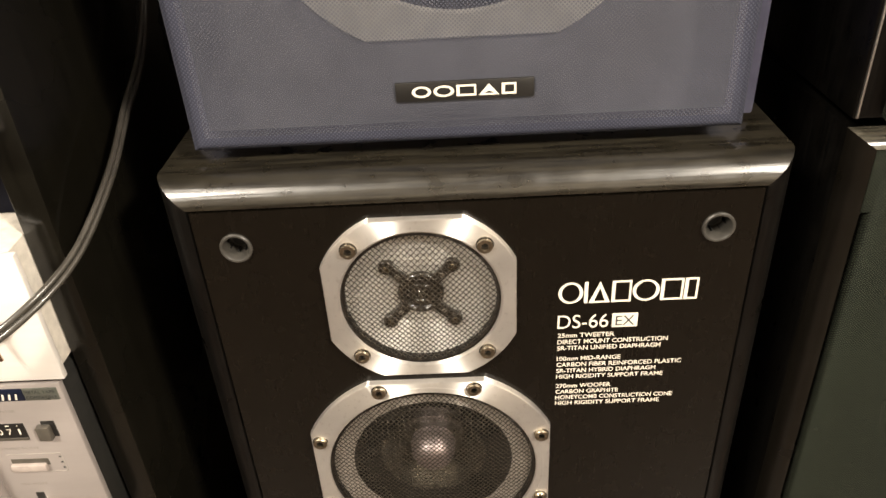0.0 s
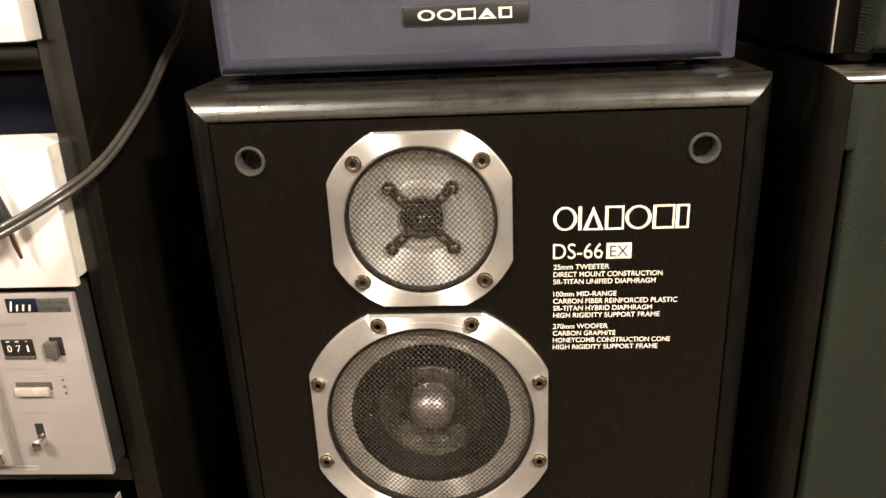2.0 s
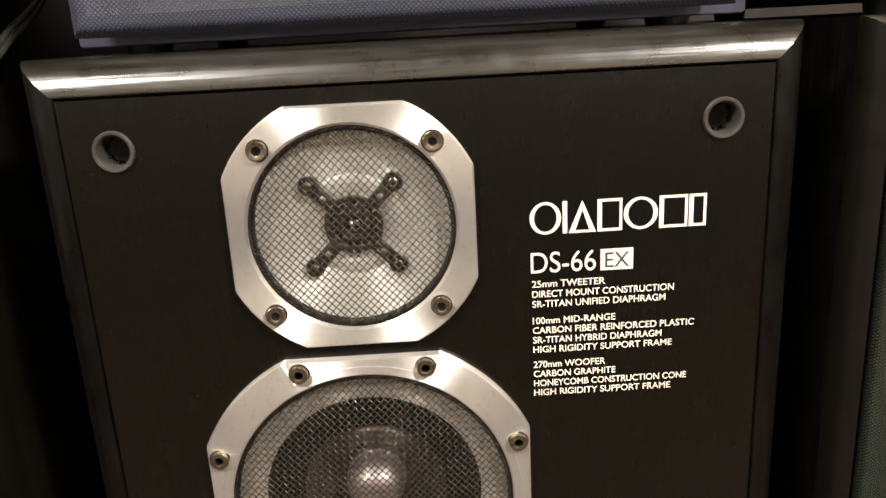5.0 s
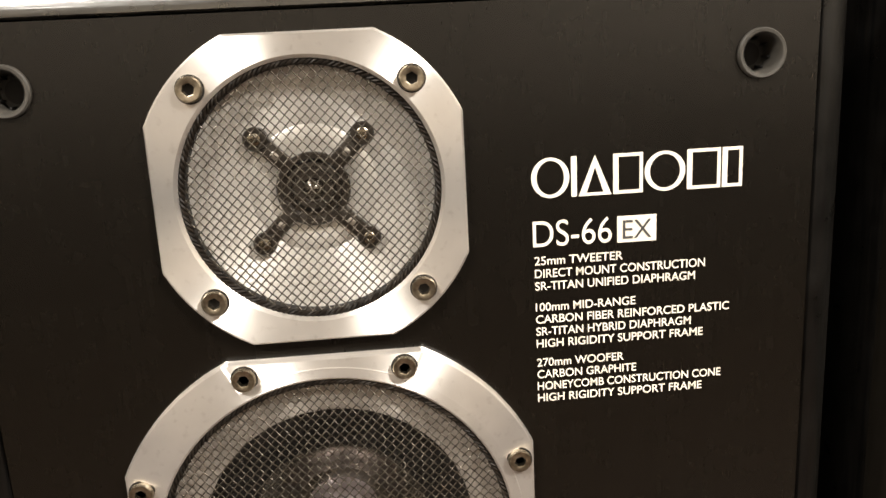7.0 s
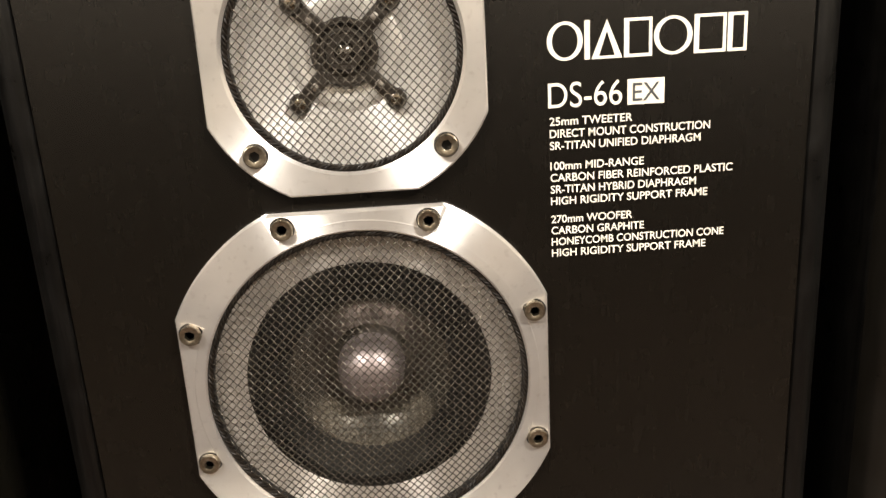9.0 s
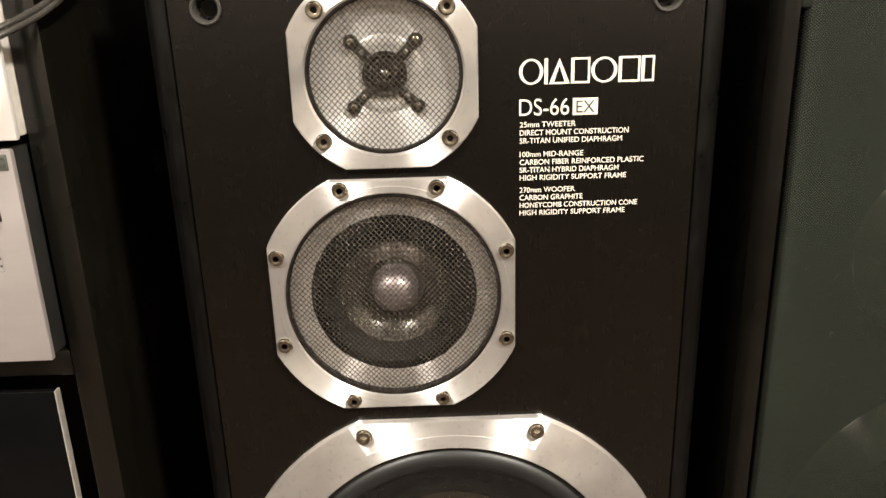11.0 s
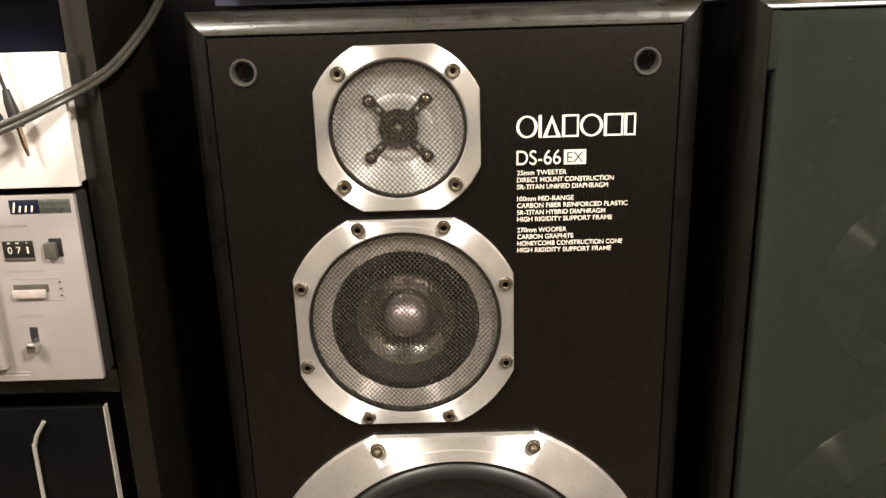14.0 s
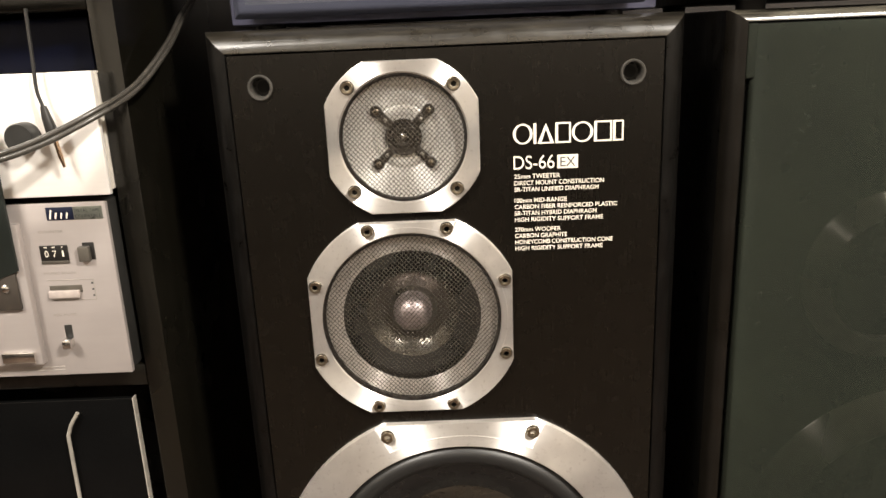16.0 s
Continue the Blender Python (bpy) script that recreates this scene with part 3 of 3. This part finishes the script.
def wedge(x0, x1, z0, z1, bar, y):
    """A plain printed triangle, hollow."""
    mid_x = (x0 + x1) / 2
    return outline_shape([(x0, z0), (x1, z0), (mid_x, z1)], [(x0 + 1.5 * bar, z0 + 0.55 * bar), (x1 - 1.5 * bar, z0 + 0.55 * bar), (mid_x, z1 - 2.2 * bar)], y)


def plain_mark(x, z, height, widths, gap, bar, y, parent, at, shapes=""):
    """A row of plain blocks, rings (o) and wedges (v) in place of a maker's mark."""
    for k, w in enumerate(widths):
        kind = shapes[k] if shapes else "b"
        make = {"o": oval, "v": wedge, "b": hollow_block}[kind]
        part("mark_block", make(x, x + w, z, z + height, bar, y), PRINT, parent, "", 30, at)
        x += w + gap


plain_mark(0.0491, 0.8494, 0.0157, (0.0150, 0.0022, 0.0130, 0.0118, 0.0163, 0.0135, 0.0082), 0.0007, 0.0021, PY, speaker, LOW, "obvbobb")
lettering("DS-66", 0.0492, 0.8303, 0.0105, 0.0315, PY, PRINT, speaker, bold=0.0).location = LOW
plate = part("model_box", box(0.0830, 0.0988, -0.0003, 0.0, 0.8298, 0.8404), PRINT, speaker, "cream printed box", 30, LOW)
lettering("EX", 0.0852, 0.8313, 0.0076, 0.0116, -0.0005, DARK_INK, speaker).location = LOW
LINES = [("25mm TWEETER", 0.8230, 0.0356), ("DIRECT MOUNT CONSTRUCTION", 0.8178, 0.0694), ("SR-TITAN UNIFIED DIAPHRAGM", 0.8127, 0.0654),
         ("100mm MID-RANGE", 0.8040, 0.0408), ("CARBON FIBER REINFORCED PLASTIC", 0.7989, 0.0800), ("SR-TITAN HYBRID DIAPHRAGM", 0.7938, 0.0640), ("HIGH RIGIDITY SUPPORT FRAME", 0.7887, 0.0692),
         ("270mm WOOFER", 0.7806, 0.0360), ("CARBON GRAPHITE", 0.7755, 0.0412), ("HONEYCOMB CONSTRUCTION CONE", 0.7704, 0.0772), ("HIGH RIGIDITY SUPPORT FRAME", 0.7653, 0.0692)]
for body, z, w in LINES:
    lettering(body, 0.0496, z, 0.0034, w, PY, PRINT, speaker, bold=0.012).location = LOW

# the low stand under it
stand = thing("speaker_stand", (0, 0, 0), label="plain black wooden plinth under the loudspeaker", category="stand")
part("top_board", box(-0.19, 0.19, 0.0, 0.33, BASE - 0.025, BASE, 0.002), RACK, stand)
for sx in (-1, 1):
    part("side_board", box(sx * 0.17 - 0.012, sx * 0.17 + 0.012, 0.01, 0.32, 0.0, BASE - 0.025, 0.002), RACK, stand)


# ---- the blue loudspeaker standing on top ----
TOP = PT + OUT
coral = thing("small_loudspeaker", (-0.003, 0, TOP), label="blue-grey loudspeaker with cloth grille standing on the black one", category="loudspeaker")
part("cabinet", box(-0.166, 0.172, 0.052, 0.30, 0.004, 0.50, 0.002), BLUE_BOX, coral, "blue-grey vinyl cabinet")
part("baffle", box(-0.152, 0.152, 0.045, 0.0515, 0.012, 0.49, 0.001), material("grey_baffle_board", (0.22, 0.22, 0.24), 0.6, scale=60), coral)
for fx in (-0.14, 0.14):
    for fy in (0.08, 0.27):
        foot = part("foot", lathe([(0.0, 0.0), (0.011, 0.0), (0.012, 0.0039), (0.0, 0.0039)], 20), BLACK_PLASTIC, coral)
        foot.rotation_euler = (radians(90), 0, 0)
        foot.location = (fx, fy, 0.0)


def stretched_cloth(x0, x1, y0, y1, z0, z1, soft, border, deep=None):
    """A grille frame covered in cloth: the front face open-woven, the wrapped rim dense."""
    bm = bmesh.new()
    rows = []
    deep = deep or soft
    for inset, y in ((0.0, y1), (0.0, y0 + deep), (soft * 0.3, y0 + deep * 0.45), (soft * 0.75, y0 + deep * 0.07), (soft, y0), (border, y0)):
        rows.append([bm.verts.new(p) for p in ((x0 + inset, y, z0 + inset), (x1 - inset, y, z0 + inset), (x1 - inset, y, z1 - inset), (x0 + inset, y, z1 - inset))])
    for a, b in zip(rows, rows[1:]):
        for k in range(4):
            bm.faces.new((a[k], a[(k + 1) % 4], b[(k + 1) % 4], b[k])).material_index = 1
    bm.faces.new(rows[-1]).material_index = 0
    bmesh.ops.recalc_face_normals(bm, faces=bm.faces)
    return bm


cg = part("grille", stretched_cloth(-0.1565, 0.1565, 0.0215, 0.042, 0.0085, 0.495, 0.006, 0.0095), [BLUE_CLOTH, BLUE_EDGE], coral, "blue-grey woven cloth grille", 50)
driver = part("driver_ring", driver_plate(0.089, 0.091, 0.1175, 0.1045, 0, 0.003, 0.003, 0.004), PAPER_RING, coral, "pale octagonal driver ring behind the cloth", 30, (0.0, 0.045, 0.166))
part("driver_cone", lathe([(0.09, -0.001), (0.082, -0.003), (0.074, 0.0), (0.0, 0.0)], 64), CONE, driver)
badge = part("badge", box(-0.0375, 0.0380, 0.0196, 0.0214, 0.0345, 0.0455, 0.0006), BLACK_PLASTIC, coral, "black badge with a plain pale mark")
plain_mark(-0.0285, 0.0368, 0.0064, (0.0105, 0.0113, 0.0108, 0.0113, 0.0080), 0.0012, 0.0018, 0.0193, badge, (0, 0, 0), "oobvb")

# ---- the green-grey loudspeaker beside it ----
RX = 0.219
right = thing("tall_loudspeaker", (RX, 0, 0.0), label="dark loudspeaker behind a green-grey cloth grille", category="loudspeaker")
H = 0.9415
RING_BRIGHT = material("bright_turned_ring", (0.46, 0.42, 0.37), 0.28, 1.0, scale=60, aniso=1.0)
# one rim in two tones: bright crest painted on top, shade on the sides
RIM = material("lit_black_cabinet_edge", (0.11, 0.1, 0.078), 0.25, scale=300, second=(0.022, 0.02, 0.015), stretch=(0.06, 1, 1), specular=0.9, coat=0.5)
SIDE_RIM = material("shaded_brown_black_rim_lacquer", (0.0062, 0.005, 0.0036), 0.34, scale=300, stretch=(1, 1, 0.06), specular=0.32)
part("cabinet", box(0.0, 0.36, 0.036, 0.33, 0.0, H, 0.003), BLACK_SIDE, right)


def rim_bar(side, width=0.36, wide=0.0126, tall=0.0088, steps=7):
    """One bar of the quarter-round cabinet rim, mitred where the side and top bars meet."""
    bm, rings = bmesh.new(), []
    turns = [radians(90 * k / steps) for k in range(steps + 1)]
    profile = [(1 - math.cos(a), 0.036 - 0.0135 * math.sin(a)) for a in turns] + [(1.0, 0.036)]
    for end in (0, 1):
        ring = []
        for share, y in profile:
            x, z = share * wide, H - share * tall
            if side == "top":
                ring.append(bm.verts.new((x if end == 0 else width - x, y, z)))
            else:
                ring.append(bm.verts.new((x if side == "left" else width - x, y, 0.0 if end == 0 else z)))
        rings.append(ring)
    n = len(profile)
    for k in range(n):
        bm.faces.new((rings[0][k], rings[0][(k + 1) % n], rings[1][(k + 1) % n], rings[1][k]))
    for ring in rings:
        bm.faces.new(ring)
    bmesh.ops.recalc_face_normals(bm, faces=bm.faces)
    return bm


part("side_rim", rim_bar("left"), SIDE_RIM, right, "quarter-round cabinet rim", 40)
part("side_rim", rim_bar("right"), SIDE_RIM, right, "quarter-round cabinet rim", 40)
part("top_rim", rim_bar("top"), RIM, right, "quarter-round top edge in a lit tone", 40)
part("grille", stretched_cloth(0.0182, 0.3418, 0.0205, 0.035, 0.012, H - 0.0090, 0.010, 0.016, 0.0060), [GREEN_CLOTH, GREEN_CLOTH], right, "green-grey woven cloth grille", 50)
part("grille_corner", box(0.0128, 0.0212, 0.0238, 0.035, H - 0.052, H - 0.0090, 0.0018, segments=3), GREEN_CLOTH, right)
ring = part("driver_ring", lathe([(0.114, 0.0), (0.114, -0.0120), (0.1155, -0.0130), (0.1175, -0.0132), (0.149, -0.0012), (0.150, 0.0)], 96), RING_BRIGHT, right, "turned metal driver ring behind the cloth", 30, (0.192, 0.036, 0.464))
part("driver_cone", lathe([(0.114, 0.0), (0.1, 0.0), (0.0, -0.0005)], 64), CONE, ring)
ring = part("driver_ring", lathe([(0.054, 0.0), (0.054, -0.0100), (0.0552, -0.0110), (0.0565, -0.0112), (0.0743, -0.0012), (0.075, 0.0)], 72), RING_BRIGHT, right, "turned metal driver ring behind the cloth", 30, (0.152, 0.036, 0.7186))
part("driver_cone", lathe([(0.056, 0.0), (0.04, 0.0), (0.0, -0.0005)], 64), CONE, ring)

# the dark loudspeaker on top of that one
upper = thing("dark_loudspeaker", (0.2165, 0.0, 0.9415), label="black loudspeaker with a green-grey grille on the tall one", category="loudspeaker")
part("cabinet", box(0.0, 0.34, 0.030, 0.30, 0.0072, 0.42, 0.002), BLACK_SIDE, upper)
for fx in (0.03, 0.31):
    for fy in (0.06, 0.27):
        foot = part("foot", lathe([(0.0, 0.0), (0.011, 0.0), (0.012, 0.0071), (0.0, 0.0071)], 20), BLACK_PLASTIC, upper)
        foot.rotation_euler = (radians(90), 0, 0)
        foot.location = (fx, fy, 0.0)
part("edge_strip", box(0.0018, 0.0030, 0.0286, 0.0300, 0.0085, 0.418), ALU_FLAT, upper, "thin bright metal edge strip")
part("grille", stretched_cloth(0.0165, 0.325, 0.014, 0.0296, 0.0085, 0.412, 0.006, 0.012), [GREEN_CLOTH, GREEN_CLOTH], upper, "green-grey woven cloth grille", 50)

# ---- the equipment rack ----
rack = thing("equipment_rack", (-0.45, 0, 0), label="black laminate hi-fi rack holding silver components", category="rack")
RKX = 0.45
part("side_panel", box(-0.2580 + RKX, -0.2385 + RKX, -0.004, 0.42, 0.0, 1.25, 0.002), RACK, rack, "", 30)
part("side_panel", box(-0.735 + RKX, -0.714 + RKX, -0.010, 0.42, 0.0, 1.25, 0.002), RACK, rack, "", 30)
for z0, z1 in ((0.662, 0.681), (0.961, 0.975), (0.05, 0.07), (1.23, 1.25)):
    part("shelf", box(-0.7138 + RKX, -0.2582 + RKX, -0.003, 0.42, z0, z1, 0.0015), RACK, rack, "", 30)
part("back_panel", box(-0.735 + RKX, -0.2385 + RKX, 0.421, 0.43, 0.0, 1.25), RACK, rack, "", 30)
doors = part("glass_door", box(-0.70 + RKX, -0.2695 + RKX, -0.012, -0.007, 0.09, 0.655, 0.001), SMOKED_DOOR, rack, "smoked glass door with bright edges")
part("edge", box(-0.2693 + RKX, -0.2682 + RKX, -0.0125, -0.0065, 0.09, 0.655), EDGE_GLASS, doors, "bright glass edge")
part("handle", tube(spline([(-0.3285 + RKX, -0.014, 0.40), (-0.3265 + RKX, -0.015, 0.60), (-0.3245 + RKX, -0.015, 0.628), (-0.3150 + RKX, -0.015, 0.645)], 8), 0.0016, 10), EDGE_GLASS, doors, "thin bright trim line")

# cassette deck
deck = thing("cassette_deck", (-0.48, 0, 0.6812), label="champagne silver cassette deck with counter and switches", category="cassette deck")
DX, DZ = 0.48, -0.6812
part("case", box(-0.70 + DX, -0.2615 + DX, -0.020, 0.30, 0.683 + DZ, 0.822 + DZ, 0.002), DARK_STEEL, deck)
part("foot", box(-0.68 + DX, -0.28 + DX, 0.02, 0.28, 0.0, 0.683 + DZ), BLACK_PLASTIC, deck)
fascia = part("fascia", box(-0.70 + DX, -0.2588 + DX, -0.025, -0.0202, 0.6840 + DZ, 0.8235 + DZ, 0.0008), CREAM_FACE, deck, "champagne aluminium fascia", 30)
FY = -0.025


def on_fascia(name, x0, x1, z0, z1, depth, mat, label="", bevel=0.0004):
    return part(name, box(x0 + DX, x1 + DX, FY - depth, FY + 0.0005, z0 + DZ, z1 + DZ, bevel), mat, deck, label, 30)


on_fascia("badge", -0.3040, -0.2835, 0.8105, 0.8205, 0.0005, BADGE_NAVY, "navy blue half of the badge")
on_fascia("badge", -0.2833, -0.2615, 0.8105, 0.8205, 0.0005, BADGE_BLUE, "grey-green half of the badge")
lettering("METAL TAPE", -0.2822 + DX, 0.8165 + DZ, 0.0022, 0.0190, FY - 0.0007, DARK_INK, deck)
lettering("COMPATIBLE", -0.2822 + DX, 0.8122 + DZ, 0.0022, 0.0195, FY - 0.0007, DARK_INK, deck)
for k, (reach, tall) in enumerate(((0.0062, 0.0070), (0.0026, 0.0046), (0.0026, 0.0046), (0.0022, 0.0046))):
    bar = part("badge_mark", box(-0.0006, 0.0006, FY - 0.0008, FY - 0.0005, 0.0, tall), PRINT, deck)
    bar.matrix_basis = pose(-0.3015 + 0.0042 * k + DX, 0, 0.8118 + DZ, 0, 14, 0)
lettering("COUNTER", -0.3125 + DX, 0.8010 + DZ, 0.0019, 0.0190, FY - 0.0003, GREY_INK, deck)
window = on_fascia("counter_window", -0.3140, -0.2925, 0.7790, 0.7912, 0.0006, BLACK_PLASTIC, "black tape counter window")
on_fascia("counter_lip", -0.3140, -0.2925, 0.7768, 0.7789, 0.0010, BUTTON, "brownish lip under the counter")
for k, digit in enumerate("071"):
    x = -0.3105 + 0.0062 * k + (0.001 if digit == "1" else 0.0) + DX
    w = 0.0013 if digit == "1" else 0.0030
    lettering(digit, x, 0.7822 + DZ, 0.0050, w, FY - 0.0008, PRINT, deck, "counter_digit")
    part("digit_edge", box(x + 0.0002, x + max(w - 0.0006, 0.0009), FY - 0.0009, FY - 0.0006, 0.7894 + DZ, 0.7902 + DZ), PRINT, deck, "lower edge of the next digit")
on_fascia("button_recess", -0.2810, -0.2722, 0.7790, 0.7925, 0.0006, BLACK_PLASTIC, "black button recess")
on_fascia("reset_button", -0.2838, -0.2752, 0.7783, 0.7898, 0.0042, BUTTON, "square brown-grey reset button", 0.0008)
lettering("MUSIC SCAN", -0.3140 + DX, 0.7682 + DZ, 0.0019, 0.0240, FY - 0.0003, GREY_INK, deck)
for x0, x1, z0, z1 in ((-0.3130, -0.2772, 0.7632, 0.7636), (-0.3130, -0.2772, 0.7466, 0.7470), (-0.2774, -0.2770, 0.7466, 0.7636)):
    on_fascia("switch_outline", x0, x1, z0, z1, 0.0003, GREY_INK, "fine printed outline", 0.0)
on_fascia("slide_slot", -0.3120, -0.2868, 0.7530, 0.7590, 0.0004, BUTTON, "shallow slide switch slot")
on_fascia("slide_knob", -0.3125, -0.2888, 0.7492, 0.7552, 0.0030, PINK_KNOB, "champagne slide switch knob", 0.0008)
for k in range(3):
    on_fascia("print_dot", -0.2792, -0.2778, 0.7496 + 0.0050 * k, 0.7508 + 0.0050 * k, 0.0003, DARK_INK, "small dark print", 0.0)
lettering("REC MUTE", -0.3130 + DX, 0.7342 + DZ, 0.0019, 0.0180, FY - 0.0003, GREY_INK, deck)
on_fascia("switch_slot", -0.3065, -0.3005, 0.7130, 0.7265, 0.0004, DARK_STEEL, "dark lever switch slot")
lever = on_fascia("lever", -0.3070, -0.2998, 0.7085, 0.7165, 0.0085, CHROME, "chrome lever switch", 0.0018)
door = on_fascia("cassette_door", -0.54, -0.3245, 0.6960, 0.8100, 0.0070, CREAM_FACE, "cassette compartment door with raised frame", 0.0015)
on_fascia("door_window", -0.53, -0.3530, 0.7400, 0.8040, 0.0076, BLACK_PLASTIC, "dark cassette window", 0.0006)
on_fascia("key", -0.3550, -0.3290, 0.6990, 0.7080, 0.0095, CHROME, "chrome transport key", 0.001)
for k in range(2):
    on_fascia("fine_print", -0.345, -0.3120, 0.6880 + 0.0028 * k, 0.6888 + 0.0028 * k, 0.0003, GREY_INK, "fine grey print", 0.0)

# amplifier above the deck
amp = thing("amplifier", (-0.48, 0, 0.8255), label="silver amplifier standing on the cassette deck", category="amplifier")
part("case", box(-0.70 + DX, -0.2585 + DX, -0.023, 0.30, 0.8285 - 0.8255, 0.917 - 0.8255, 0.002), CREAM_PLASTIC, amp, "cream painted lid")
for fx in (-0.68, -0.29):
    part("foot", box(fx + DX, fx + 0.02 + DX, 0.02, 0.28, 0.0, 0.8285 - 0.8255), BLACK_PLASTIC, amp)
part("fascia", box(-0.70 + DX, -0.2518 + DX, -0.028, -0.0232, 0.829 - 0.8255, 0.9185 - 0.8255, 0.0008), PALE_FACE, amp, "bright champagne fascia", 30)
knob = part("knob", lathe([(0.011, 0.0), (0.011, -0.010), (0.0100, -0.012), (0.0, -0.012)], 36), DARK_STEEL, amp, "round dark knob", 35, (-0.3055 + DX, -0.028, 0.874 - 0.8255))

tuner = thing("tuner", (-0.48, 0, 0.9752), label="bright silver tuner on the upper rack shelf", category="tuner")
part("case", box(-0.70 + DX, -0.2600 + DX, -0.006, 0.30, 0.004, 0.085, 0.002), CREAM_PLASTIC, tuner, "cream painted case")
for fx in (-0.68, -0.29):
    part("foot", box(fx + DX, fx + 0.02 + DX, 0.01, 0.28, 0.0, 0.004), BLACK_PLASTIC, tuner)
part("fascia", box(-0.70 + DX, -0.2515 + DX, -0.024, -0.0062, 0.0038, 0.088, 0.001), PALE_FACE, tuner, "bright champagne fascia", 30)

# a dark blue case behind, in the slot over the amplifier
tape = thing("blue_case", (-0.40, 0.022, 0.917), label="dark blue case lying on the amplifier", category="case")
part("shell", box(-0.12, 0.13, 0.0, 0.16, 0.0, 0.040, 0.003), material("dark_blue_plastic", (0.0022, 0.003, 0.0095), 0.3, specular=0.1, scale=90), tape)

# the twin-core cable hanging across the rack
cable = thing("loudspeaker_cable", (-0.26, -0.03, 0.88), label="grey twin-core cable hanging in front of the rack", category="cable")
RUN = [(-0.205, 0.205, 1.12), (-0.2195, 0.168, 1.0138), (-0.2205, 0.1305, 0.9745), (-0.2205, 0.0875, 0.9545), (-0.2200, 0.0410, 0.9315), (-0.2300, -0.0059, 0.9045), (-0.2505, -0.0410, 0.8880), (-0.2836, -0.0610, 0.8720), (-0.3221, -0.0740, 0.8620), (-0.40, -0.085, 0.85)]
for lift in (-0.0018, 0.0018):
    part("core", tube([(p[0] + 0.26 - 0.4 * lift, p[1] + 0.03 + 0.3 * lift, p[2] - 0.88 + lift) for p in spline(RUN, 10)], 0.0020, 10), CABLE, cable, "", 60)

# a small plug lead in front of the amplifier
lead = thing("plug_lead", (-0.288, -0.044, 0.862), label="black jack plug lead hanging before the amplifier", category="plug lead")
part("flex", tube([(p[0] + 0.295, p[1] + 0.045, p[2] - 0.86) for p in spline([(-0.2960, -0.030, 0.960), (-0.2955, -0.034, 0.925), (-0.2955, -0.036, 0.905), (-0.2925, -0.037, 0.893)], 8)], 0.0013, 8), BLACK_PLASTIC, lead)
part("sleeve", tube([(0.0025, 0.008, 0.034), (0.0035, 0.008, 0.026), (0.006, 0.008, 0.014), (0.0068, 0.008, 0.009)], [0.0022, 0.0034, 0.0042, 0.0036], 14), BLACK_PLASTIC, lead, "ribbed black sleeve")
part("tip", tube([(0.0068, 0.008, 0.009), (0.0085, 0.008, -0.002), (0.010, 0.008, -0.010)], [0.0018, 0.0018, 0.001], 12), material("gilt_plug_metal", (0.7, 0.5, 0.36), 0.25, 1.0, scale=90), lead, "gilt plug tip")

# a dark tag hanging in front of the deck
tag = thing("hanging_tag", (-0.336, -0.030, 0.76), label="narrow dark strap with a small tag by the deck", category="tag")
bm = box(-0.016, 0.0085, -0.006, -0.003, 0.010, 0.125, 0.001)
for v in bm.verts:
    if v.co.z < 0.02:
        v.co.z += 0.35 * (v.co.x + 0.004)
part("strap", bm, material("dark_teal_strap", (0.012, 0.016, 0.014), 0.4, scale=120), tag, "dark slanting strap")
part("label_plate", box(-0.018, 0.0050, -0.005, -0.002, -0.0165, 0.0125, 0.0008), material("brown_tag_plastic", (0.04, 0.032, 0.025), 0.5, scale=90), tag, "brown plate at the strap's end")
part("plate_screw", lathe([(0.0030, -0.0050), (0.0030, -0.0062), (0.0022, -0.0068), (0.0, -0.0068)], 20), CHROME, tag, "bright screw", 40, (-0.004, 0, 0.001))
